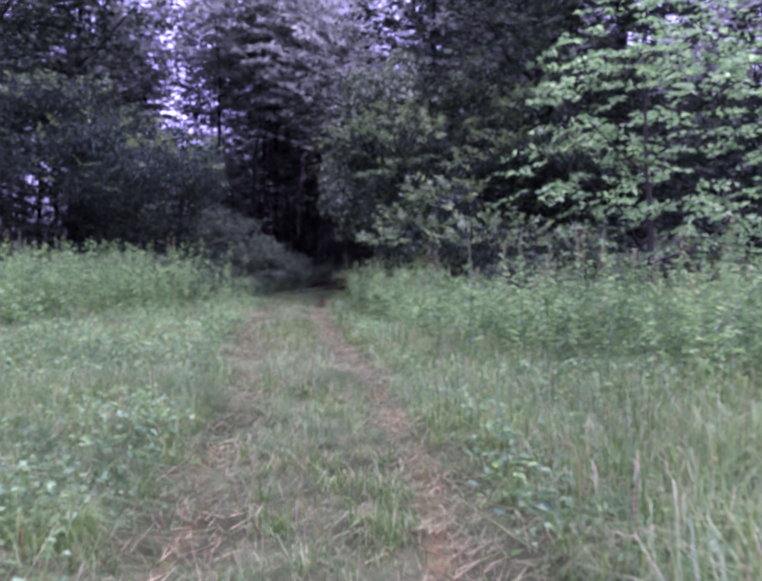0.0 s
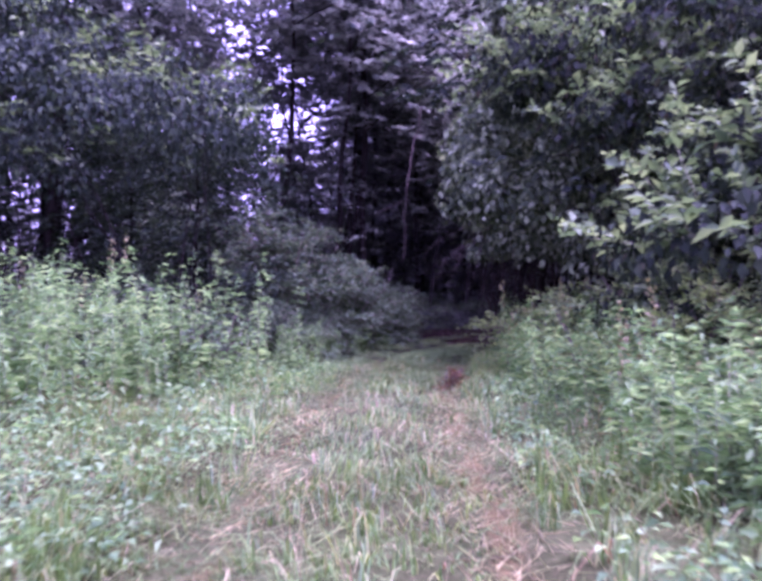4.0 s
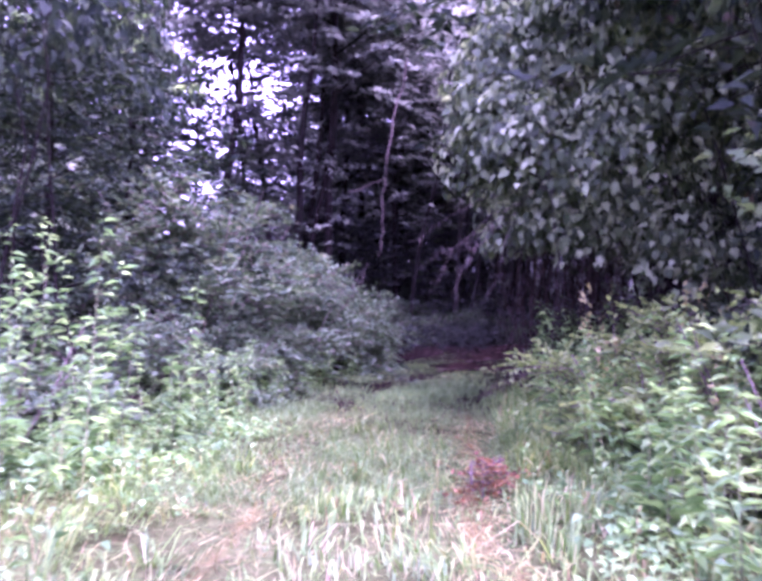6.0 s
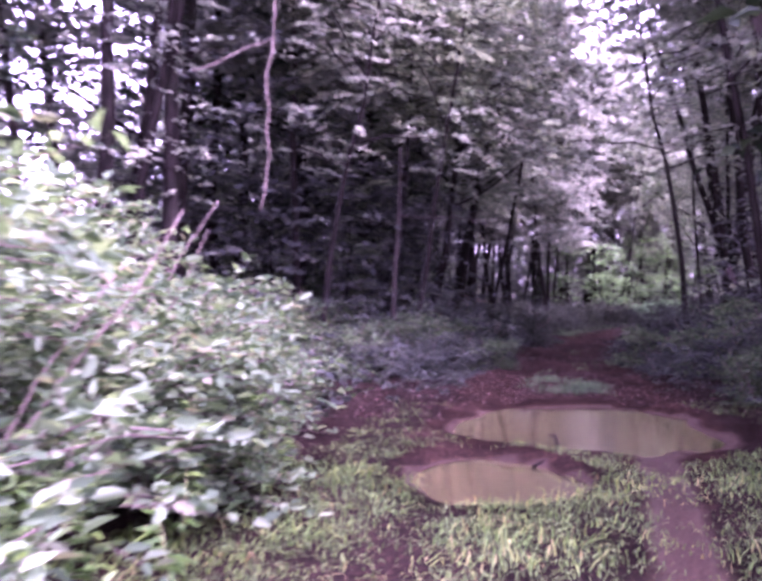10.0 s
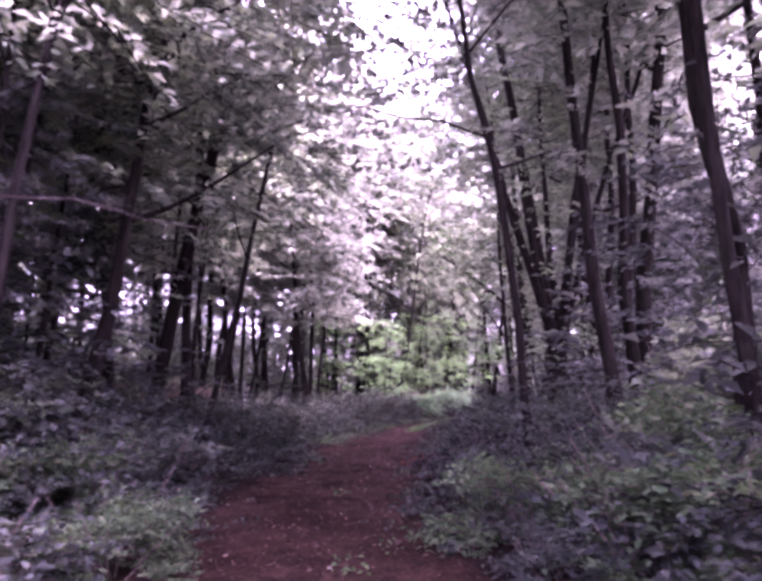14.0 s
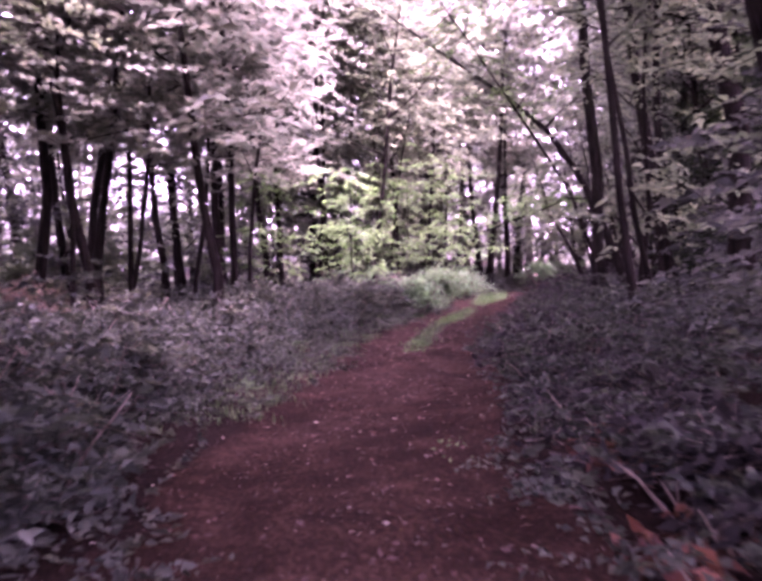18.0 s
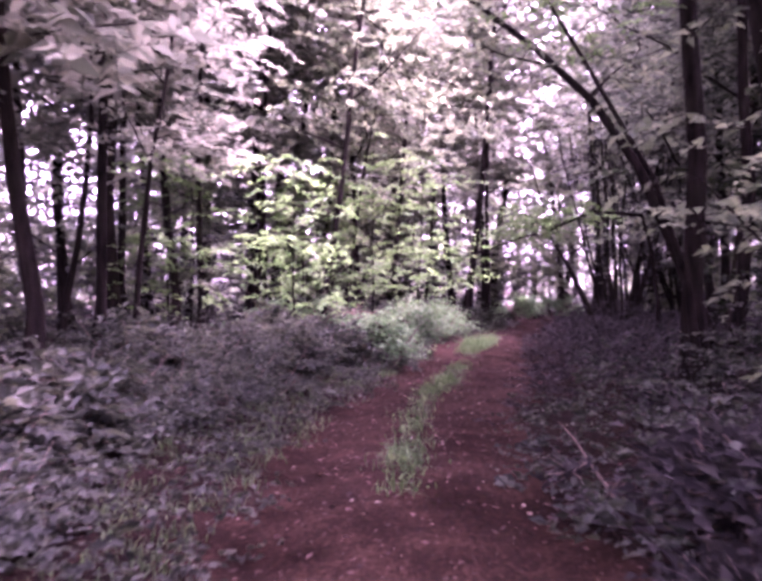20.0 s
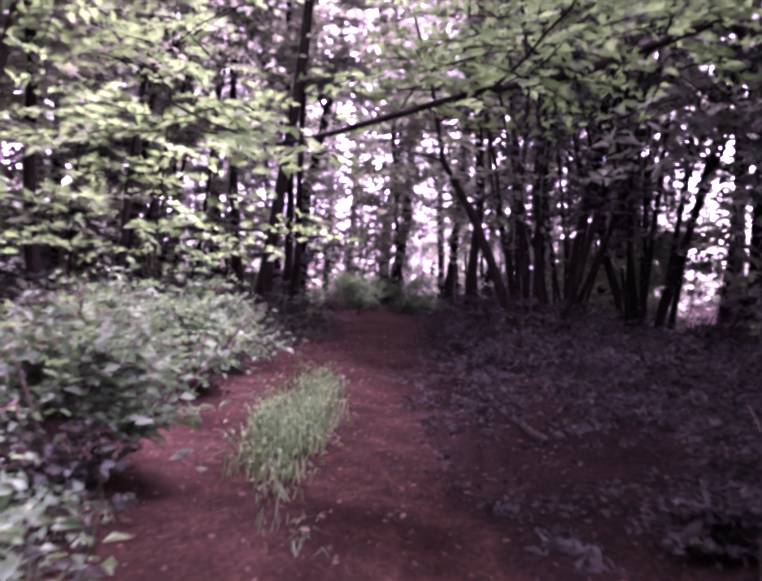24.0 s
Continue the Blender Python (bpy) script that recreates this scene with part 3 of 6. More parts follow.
while len(spots) < 112 and tries < 12000:
    tries += 1
    x, y = rng.uniform(-26, 44), rng.uniform(29, 108)
    d, al = (float(v[0]) for v in track_at(np.array([x]), np.array([y])))
    if abs(d) < 4.2 or (d < -24 and rng.random() < 0.6) or (y < 33 and abs(d) < 5) or (-13 < d < 0 and 56 < y < 78) or (0 < d < 12 and 42 < y < 62) or sky_gap(x, y) or (15 < x < 27 and 67 < y < 81) or (d < -12 and y > 60 and rng.random() < 0.5):
        continue
    if min((x - a) ** 2 + (y - b) ** 2 for a, b in taken) < (2.3 + 0.03 * abs(d)) ** 2:
        continue
    taken.append((x, y))
    spots.append((int(rng.integers(0, 6)), x, y, rng.uniform(0, 360), rng.uniform(0.75, 1.15), abs(rng.normal(0, 3)), rng.uniform(0, 360)))
spots += [(k % 6, x, y, 57 * k, 0.95 + 0.02 * (k % 5), 1 + k % 3, 71 * k) for k, (x, y) in enumerate([(24.2, 87.6), (26.8, 91.0), (22.6, 93.0), (28.6, 95.4), (25.2, 98.2), (31.4, 91.6), (30.0, 99.0), (34.5, 96.0), (28.8, 87.8), (33.6, 101.5), (37.5, 92.0), (26.4, 103.0), (36.0, 105.0)])]
spots = [q for q in spots if q[1] > -7 or q[2] > 40]
set_out(tall, spots, "forest trees")

# kinds 1 and 2: wide crowns above the view, added to shade the floor
full = [tree("broad_forest_tree", 270 + k, h, r, c, cr, n, 0.3, MAT_CANOPY if k else MAT_DEEP_SHADED, 13, 10, label="tall broad-crowned forest tree that closes the leaf roof") for k, (h, r, c, cr, n) in enumerate([(16.5, 0.15, 0.42, 4.2, 330), (17, 0.15, 0.52, 6.6, 600), (15.5, 0.13, 0.54, 6.2, 560)])]
rng = np.random.default_rng(41)
spots = ([(0, -5.6, 41.5, 0, 1.0, 0, 0), (0, -12.6, 40.0, 150, 1.0, 0, 0), (0, -16.6, 39.0, 250, 1.0, 0, 0), (0, -2.2, 51.0, 140, 1.0, 0, 0), (0, -13.4, 42.0, 20, 1.1, 0, 0), (0, -17.5, 44.0, 200, 1.1, 0, 0), (0, 6.4, 40.5, 90, 1.0, 0, 0), (1, 3.9, 36.2, 0, 1.0, 4, 90)]
         # the first five are added to keep light off the right-hand floor
         + [(1, 19.0, 68.8, 30, 1.0, 3, 90), (2, 22.5, 70.0, 200, 1.0, 2, 90), (2, 16.2, 66.2, 100, 1.0, 4, 90), (1, 25.5, 72.5, 300, 1.0, 2, 0), (2, 21.0, 66.5, 20, 1.05, 0, 0), (2, 7.6, 44.4, 80, 1.0, 2, 300), (1, 7.9, 50.8, 220, 1.0, 4, 240), (1, 12.9, 63.6, 20, 0.95, 4, 270), (1, 20.2, 82.2, 60, 1.0, 3, 90), (2, 25.0, 80.8, 170, 1.0, 3, 270), (1, 22.6, 87.6, 240, 1.0, 0, 0)])
for k in range(34):
    al = 40.0 + k * 1.35
    side = 1 if k % 2 else -1
    off = rng.uniform(5.0, 8.5) + (4.0 if side < 0 and 56 < al < 76 else 0) + (2.5 if al > 76 else 0)
    x = float(np.interp(al, TRACK[:, 1], TRACK[:, 0])) + side * off
    if 15 < x < 28 and 67 < al < 81:
        continue
    spots.append((1 + int(rng.integers(0, 2)), x, al, rng.uniform(0, 360), rng.uniform(0.9, 1.1), rng.uniform(1, 6), 270 if side > 0 else 90))
set_out(full, spots, "broad forest trees")

young = [tree("young_tree", 200 + k, h, 0.035 + 0.012 * k, 0.16, cr, 165, 0.17, MAT_UNDER, 13, 7, MAT_BARK, label="young understory tree with layered horizontal leafy branches")
         for k, (h, cr) in enumerate([(5.0, 1.9), (6.5, 2.3), (4.0, 1.6), (7.5, 2.6)])]
spots, tries = ([(2, -3.2, 49.0, 0, 1.0, 0, 0), (0, -4.6, 51.4, 50, 1.0, 0, 0), (1, -1.9, 53.6, 90, 0.9, 0, 0), (2, -6.4, 49.0, 130, 1.1, 0, 0), (0, -3.6, 56.0, 10, 1.0, 0, 0), (2, -7.0, 54.5, 70, 1.1, 0, 0), (1, 13.6, 79.0, 0, 0.9, 0, 0), (0, 14.5, 82.5, 90, 1.0, 0, 0), (2, 16.6, 83.5, 30, 1.0, 0, 0), (1, 19.2, 87.4, 0, 1.0, 0, 0)]
         + [(3, 22.0, 90.5, 50, 1.0, 0, 0), (1, 29.0, 85.0, 100, 1.0, 0, 0), (0, 18.0, 84.0, 10, 1.0, 0, 0), (3, 12.0, 61.2, 60, 0.95, 3, 90)]), 0
while len(spots) < 115 and tries < 12000:
    tries += 1
    x, y = rng.uniform(-24, 42), rng.uniform(31, 112)
    d, al = (float(v[0]) for v in track_at(np.array([x]), np.array([y])))
    if abs(d) < 4.6 or (-13 < d < 0 and 57 < y < 76) or sky_gap(x, y) or (15 < x < 27 and 67 < y < 81) or (0 < d < 9 and 42 < y < 57):
        continue
    if min((x - s[1]) ** 2 + (y - s[2]) ** 2 for s in spots) < 6:
        continue
    spots.append((int(rng.integers(0, 4)), x, y, rng.uniform(0, 360), rng.uniform(0.7, 1.2), abs(rng.normal(0, 5)), rng.uniform(0, 360)))
spots += [(k % 4, x, y, 83 * k, 0.9 + 0.06 * (k % 4), k % 4, 60 * k) for k, (x, y) in enumerate([(25.6, 89.4), (28.0, 92.8), (24.2, 91.2), (30.6, 95.0), (27.0, 96.0), (32.8, 93.6), (29.6, 90.2), (31.8, 98.4), (34.6, 99.2), (26.2, 86.6), (23.4, 96.0)])]
set_out(young, spots, "young trees")

# trees close to the track whose branches close the roof of leaves over it
roof = [tree("overhanging_tree", 250 + k, h, r, c, cr, 260, 0.16, MAT_UNDER if k else MAT_CANOPY, 17, 9, label="slender tree whose leafy branches reach out over the track")
        for k, (h, r, c, cr) in enumerate([(13, 0.085, 0.36, 3.8), (11, 0.06, 0.4, 3.5), (14.5, 0.10, 0.34, 4.2)])]
rng = np.random.default_rng(31)
spots = []
for k in range(56):
    al = 33.0 + k * 1.1
    side = 1 if k % 2 else -1
    off = rng.uniform(2.9, 5.2) * (1.5 if al > 62 else 1.0)
    if (side > 0 and 62 < al < 74) or (side < 0 and al < 43) or (side > 0 and 39 < al < 56 and k % 4 == 1):
        continue
    if side < 0 and 49 < al < 74:
        off += 1.8
    spot = (int(rng.integers(0, 3)), float(np.interp(al, TRACK[:, 1], TRACK[:, 0])) + side * off, al, rng.uniform(0, 360), rng.uniform(0.85, 1.1), rng.uniform(2, 10), 270 if side > 0 else 90)
    if al > 36 and not (side > 0 and 52.5 < al < 57.5):
        spots.append(spot)
spots += [(2, 1.2, 54.5, 250, 0.8, 12, 90)]
set_out(roof, spots, "trees over the track")

# both sides of the way in: dense edge trees with shade-darkened leaf colour
edge_protos = [tree("edge_tree", 300 + k, h, r, 0.12, cr, 470, 0.22, MAT_EDGE_SHADED, 13, 9, flat=0.6, label="dense broad-leaved forest edge tree, shade put into its leaf colour")
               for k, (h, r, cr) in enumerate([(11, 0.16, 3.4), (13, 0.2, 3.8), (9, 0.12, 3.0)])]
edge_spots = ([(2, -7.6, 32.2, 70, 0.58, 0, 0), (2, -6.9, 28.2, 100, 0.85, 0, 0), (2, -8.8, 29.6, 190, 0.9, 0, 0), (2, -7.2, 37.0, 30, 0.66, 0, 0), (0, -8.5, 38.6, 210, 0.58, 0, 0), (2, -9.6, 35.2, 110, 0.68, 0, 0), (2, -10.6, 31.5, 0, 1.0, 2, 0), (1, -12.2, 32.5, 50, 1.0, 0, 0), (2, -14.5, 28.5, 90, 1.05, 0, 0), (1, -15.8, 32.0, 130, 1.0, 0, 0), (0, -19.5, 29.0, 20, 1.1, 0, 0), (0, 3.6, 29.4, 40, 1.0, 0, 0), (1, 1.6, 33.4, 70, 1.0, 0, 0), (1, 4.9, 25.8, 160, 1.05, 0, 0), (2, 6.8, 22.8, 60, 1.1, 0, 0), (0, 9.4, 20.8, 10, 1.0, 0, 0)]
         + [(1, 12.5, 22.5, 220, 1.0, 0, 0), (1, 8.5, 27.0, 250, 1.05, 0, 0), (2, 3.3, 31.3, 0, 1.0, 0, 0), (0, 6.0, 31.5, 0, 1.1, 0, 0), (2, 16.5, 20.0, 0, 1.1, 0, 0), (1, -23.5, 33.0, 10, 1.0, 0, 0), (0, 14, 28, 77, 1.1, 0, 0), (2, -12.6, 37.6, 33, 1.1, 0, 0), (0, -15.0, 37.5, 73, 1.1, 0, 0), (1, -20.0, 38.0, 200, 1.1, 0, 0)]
         # from x 19.5, y 65.3 on: trees added to shade the right-hand floor
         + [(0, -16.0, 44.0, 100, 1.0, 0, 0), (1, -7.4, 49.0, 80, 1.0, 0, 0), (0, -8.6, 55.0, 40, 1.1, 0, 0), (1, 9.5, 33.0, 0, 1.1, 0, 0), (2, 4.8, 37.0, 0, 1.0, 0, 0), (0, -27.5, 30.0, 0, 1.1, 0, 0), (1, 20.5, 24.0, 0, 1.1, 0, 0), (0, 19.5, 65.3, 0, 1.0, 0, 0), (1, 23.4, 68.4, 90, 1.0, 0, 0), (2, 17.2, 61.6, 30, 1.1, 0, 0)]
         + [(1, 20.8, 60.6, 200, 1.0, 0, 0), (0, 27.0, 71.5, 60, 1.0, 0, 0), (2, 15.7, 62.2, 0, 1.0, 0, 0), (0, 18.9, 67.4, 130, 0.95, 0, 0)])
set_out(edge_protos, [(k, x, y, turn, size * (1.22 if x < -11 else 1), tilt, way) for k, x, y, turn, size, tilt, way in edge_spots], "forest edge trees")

# leafy trees deeper in, shade-darkened in colour, seen through the way in
deep = [tree("leafy_forest_tree", 320 + k, h, r, 0.2, cr, 400, 0.27, MAT_DEEP_SHADED, 13, 9, flat=0.6, label="leafy forest tree standing behind the way in, shade put into its leaf colour")
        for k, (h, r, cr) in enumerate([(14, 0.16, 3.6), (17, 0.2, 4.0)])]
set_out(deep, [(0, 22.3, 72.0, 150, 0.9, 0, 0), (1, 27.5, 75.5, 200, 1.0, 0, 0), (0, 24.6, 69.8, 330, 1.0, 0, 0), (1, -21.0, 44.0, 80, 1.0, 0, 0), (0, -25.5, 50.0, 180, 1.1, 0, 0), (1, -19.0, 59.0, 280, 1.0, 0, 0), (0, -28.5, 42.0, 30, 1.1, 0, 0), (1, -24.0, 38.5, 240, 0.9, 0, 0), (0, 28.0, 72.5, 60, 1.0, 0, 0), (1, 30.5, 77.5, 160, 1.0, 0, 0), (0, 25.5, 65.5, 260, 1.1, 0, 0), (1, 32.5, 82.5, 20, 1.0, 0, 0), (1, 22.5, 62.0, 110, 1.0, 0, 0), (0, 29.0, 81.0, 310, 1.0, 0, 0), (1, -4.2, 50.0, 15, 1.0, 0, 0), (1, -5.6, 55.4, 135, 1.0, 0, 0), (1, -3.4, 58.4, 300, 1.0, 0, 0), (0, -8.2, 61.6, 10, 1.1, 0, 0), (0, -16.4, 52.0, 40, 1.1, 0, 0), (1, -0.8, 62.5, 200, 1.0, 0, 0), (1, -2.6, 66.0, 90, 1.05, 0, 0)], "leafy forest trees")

# crowns with shade in their colour, closing over the track before the clearing
arch = [tree("spreading_forest_tree", 340 + k, h, 0.13, 0.28, cr, 560, 0.2, MAT_DEEP_SHADED, 14, 11, flat=0.5, label="forest tree whose low crown spreads over the track, shade in its leaf colour") for k, (h, cr) in enumerate([(11.5, 4.6), (12.5, 5.0)])]
# the last two stand beside the view, added to darken the right-hand floor
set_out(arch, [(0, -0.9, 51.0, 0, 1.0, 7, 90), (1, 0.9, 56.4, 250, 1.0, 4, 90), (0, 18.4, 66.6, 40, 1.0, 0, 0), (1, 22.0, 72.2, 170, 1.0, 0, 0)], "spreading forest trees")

# young trees in the thicket colour, darkened to stand for shade
young_shaded = [tree("dim_young_tree", 345 + k, h, 0.04, 0.2, cr, 150, 0.14, MAT_THICKET_SHADED, 13, 7, flat=0.5, label="young tree under the forest roof, shade put into its leaf colour") for k, (h, cr) in enumerate([(4.4, 1.7), (5.2, 1.9)])]
set_out(young_shaded, [(0, -2.0, 47.8, 0, 1.0, 3, 90), (1, -3.4, 49.6, 60, 1.0, 0, 0), (1, -4.8, 47.2, 120, 1.0, 0, 0), (1, 7.4, 47.4, 270, 1.0, 0, 0), (1, -1.2, 54.2, 320, 1.0, 2, 90), (0, -6.4, 46.4, 20, 1.1, 0, 0)], "dim young trees")

# backlit leafy trees closing the far end of the track
backlit = [tree("leafy_forest_tree", 330 + k, h, 0.15, 0.16, cr, 460, 0.27, MAT_CANOPY, 13, 10, flat=0.5, label="leafy forest tree with backlit pale leaves") for k, (h, cr) in enumerate([(15, 3.6), (17, 4.2)])]
set_out(backlit, [(0, 10.2, 80.5, 0, 1.0, 0, 0), (1, 13.4, 86.5, 70, 1.0, 0, 0), (0, 16.8, 93.5, 140, 1.1, 0, 0), (1, 8.0, 88.5, 210, 1.0, 0, 0), (0, 0.5, 80.0, 280, 1.0, 0, 0), (1, 4.2, 85.0, 30, 1.0, 0, 0), (1, -5.0, 74.5, 90, 1.0, 0, 0), (0, 12.0, 95.0, 190, 1.2, 0, 0), (1, 21.0, 96.0, 250, 1.0, 0, 0), (0, 30.5, 87.5, 310, 1.0, 0, 0), (1, 35.0, 90.0, 40, 1.0, 0, 0)], "leafy forest trees")

# pale young tree standing in the weeds of the meadow
pale = tree("pale_green_tree", 401, 6.4, 0.07, 0.2, 2.5, 190, 0.17, MAT_PALE, 13, 11, MAT_BARK_PALE, flat=0.9, label="young tree with pale green broad leaves among tall weeds")
pale.matrix_basis = place(5.2, 15.6)
pale2 = tree("pale_green_tree", 402, 7.6, 0.08, 0.22, 2.4, 170, 0.16, MAT_PALE, 13, 10, MAT_BARK_PALE, flat=0.9, label="taller young tree with pale green broad leaves")
pale2.matrix_basis = place(8.8, 17.4)


def fan_of_stems(name, seed, x, y, n, height, r, spread_out, label, leaf_mat=MAT_UNDER, n_sprays=120, bole=0.0):
    rng = np.random.default_rng(seed)
    root = tagged(new(name), label, "tree")
    root.matrix_basis = place(x, y)
    tops = []
    for k in range(n):
        az = 2.4 * k + rng.uniform(-0.5, 0.5)
        foot = np.array([np.cos(az), np.sin(az), 0]) * rng.uniform(0.1, 0.55) * (n / 12) ** 0.5
        top = foot * 1.0 + np.array([np.cos(az), np.sin(az), 0]) * spread_out * rng.uniform(0.3, 1.0) + np.array([0, 0, height * rng.uniform(0.75, 1.0)])
        ln = bent(rng, foot - [0, 0, 0.15], top, 9, 0.05)
        if bole:
            ln = np.concatenate([[foot * 0.35 - [0, 0, 0.2], foot * 0.3 + [0, 0, 0.5 * bole], foot * 0.4 + [0, 0, bole]], bent(rng, foot * 0.6 + [0, 0, bole + 0.6], top, 6, 0.05)])
        rr = r * rng.uniform(0.6, 1.25)
        part("trunk", tri_mesh("trunk", *tube(ln, np.linspace(rr, rr * 0.3, 9), 7, 0.06, rng), MAT_BARK, True), root)
        tops.append(ln)
    start = np.array([tops[i][int(j)] for i, j in zip(rng.integers(0, n, n_sprays), rng.integers(3, 9, n_sprays))])
    start += rng.normal(0, 0.45, (n_sprays, 3))
    az = rng.uniform(0, 2 * np.pi, n_sprays)
    lv, tw = sprays(rng, start, np.stack([np.cos(az), np.sin(az), rng.uniform(-0.2, 0.3, n_sprays)], 1), rng.uniform(0.6, 1.3, n_sprays), 12, 0.14)
    crown = part("crown", tri_mesh("crown", *lv, leaf_mat), root)
    part("twigwork", tri_mesh("twigwork", *tw, MAT_BARK), crown)
    return root


fan_of_stems("multi_stemmed_tree", 51, 9.2, 55.2, 7, 12.5, 0.19, 3.4, "thick dark tree whose bole forks into several trunks", MAT_UNDER, 160, 1.9)
# coppice crowns also use the thicket colour with its painted shade
fan_of_stems("coppiced_tree", 52, 22.4, 76.4, 14, 8.0, 0.06, 3.2, "cluster of many thin dark stems rising from one stool", MAT_THICKET_SHADED, 420)
fan_of_stems("coppiced_tree", 53, 24.8, 76.0, 13, 8.5, 0.06, 2.8, "cluster of many thin dark stems rising from one stool", MAT_THICKET_SHADED, 420)
fan_of_stems("coppiced_tree", 54, 26.6, 79.2, 11, 8.5, 0.06, 2.4, "cluster of many thin dark stems rising from one stool", MAT_THICKET_SHADED, 420)
fan_of_stems("multi_stemmed_tree", 55, -6.6, 41.5, 3, 10, 0.13, 2.2, "dark forked tree above the shrubs", MAT_CANOPY, 160)

lean_line = [(0.6, -0.7, -0.2), (0.5, -0.4, 0.8), (0.25, 0.0, 2.0), (-0.15, 0.3, 3.2), (-0.75, 0.6, 4.2), (-1.6, 0.9, 5.0), (-2.8, 1.3, 5.9), (-4.2, 1.6, 6.9)]
lean_tree = tree("leaning_tree", 61, 7, 0.13, 0.55, 2.0, 110, 0.14, MAT_UNDER, 12, 4, line=lean_line, label="dark tree trunk leaning out over the track")
lean_tree.matrix_basis = place(14.0, 65.4)
bent_line = [(0, 0, -0.2), (-0.15, 0.1, 0.6), (-0.45, 0.25, 1.4), (-0.75, 0.4, 2.1), (-1.15, 0.7, 2.9), (-1.3, 0.8, 3.8), (-1.6, 1.0, 5.0)]
bent_tree = tree("crooked_tree", 62, 5, 0.11, 0.5, 1.6, 60, 0.13, MAT_UNDER, 12, 4, line=bent_line, label="thin crooked dark tree beside the track")
bent_tree.matrix_basis = place(20.6, 75.2)
arch_line = [(0, 0, -0.2), (-0.05, 0, 1.0), (-0.2, 0.05, 2.2), (-0.45, 0.05, 2.9), (-1.75, 0.1, 2.95), (-2.5, 0.6, 2.55), (-3.0, 1.0, 2.4), (-3.65, 1.45, 2.12), (-3.95, 1.65, 2.02), (-4.45, 2.05, 2.1)]
arch_tree = tree("arching_tree", 63, 6, 0.055, 0.45, 1.3, 150, 0.10, MAT_SAPLING, 13, 5, line=arch_line, label="bent sapling whose thin branch arches low across the track")
arch_tree.matrix_basis = place(18.1, 69.9)
long_line = [(0, 0, -0.1), (-0.15, 0.05, 1.4), (-0.6, 0.1, 2.6), (-1.5, 0.2, 3.9), (-2.5, 0.4, 5.4), (-3.4, 0.5, 6.6)]
long_tree = tree("leaning_sapling", 64, 6, 0.05, 0.6, 1.5, 60, 0.10, MAT_SAPLING, 12, 4, line=long_line, label="thin sapling leaning in a long curve over the track")
long_tree.matrix_basis = place(12.6, 63.2)


# ---- shrubs ----
def shrub(name, seed, radius, height, count, leaf, mat, aspect=0.55, label="", skirt=0.05, n_stems=7):
    """A rounded shrub at the origin: stems and a shell of leafy twigs with gaps."""
    rng = np.random.default_rng(seed)
    root = tagged(new(name), label, "shrub")
    root.empty_display_size = 0.2
    for k in range(n_stems):
        az = k * 2.4 + rng.uniform(-0.4, 0.4)
        top = np.array([np.cos(az) * radius * 0.7, np.sin(az) * radius * 0.7, height * rng.uniform(0.6, 0.95)])
        ln = bent(rng, (0.1 * np.cos(az), 0.1 * np.sin(az), -0.1), top, 6, 0.1)
        part("stem", tri_mesh("stem", *tube(ln, np.linspace(0.018, 0.005, 6), 5), MAT_TWIG, True), root)
    n_tufts = max(9, int(9 * radius * height) if radius < 1.4 else int(6.5 * radius * height))
    az, el = rng.uniform(0, 2 * np.pi, n_tufts), np.arcsin(rng.uniform(skirt, 1, n_tufts))
    heart = np.stack([np.cos(az) * np.cos(el) * radius, np.sin(az) * np.cos(el) * radius, np.sin(el) * height], 1) * rng.uniform(0.5, 0.96, n_tufts)[:, None]
    size = 0.27 * min(radius, height) * rng.uniform(0.55, 1.4, n_tufts)
    pick = rng.choice(n_tufts, count, p=size**1.6 / (size**1.6).sum())
    way = unit(rng.normal(0, 1, (count, 3)) + [0, 0, 0.55])
    p = heart[pick] + way * size[pick][:, None] * np.array([1.0, 1.0, 0.6]) * rng.uniform(0.55, 1.05, count)[:, None]
    out = way * [1, 1, 0.35] + unit(heart)[pick] * [0.6, 0.6, 0.25] + rng.normal(0, 0.25, (count, 3))
    lv, tw = sprays(rng, p - unit(out) * 0.25, out, rng.uniform(0.3, 0.65, count), 10, leaf, aspect, 0.8, oval=name in ("shrub", "weedy_shrub"))
    lv[0][:, 2] = np.maximum(lv[0][:, 2], 0.01)
    fol = part("foliage", tri_mesh("foliage", *lv, mat), root)
    part("twigwork", tri_mesh("twigwork", *tw, MAT_TWIG), fol)
    return root


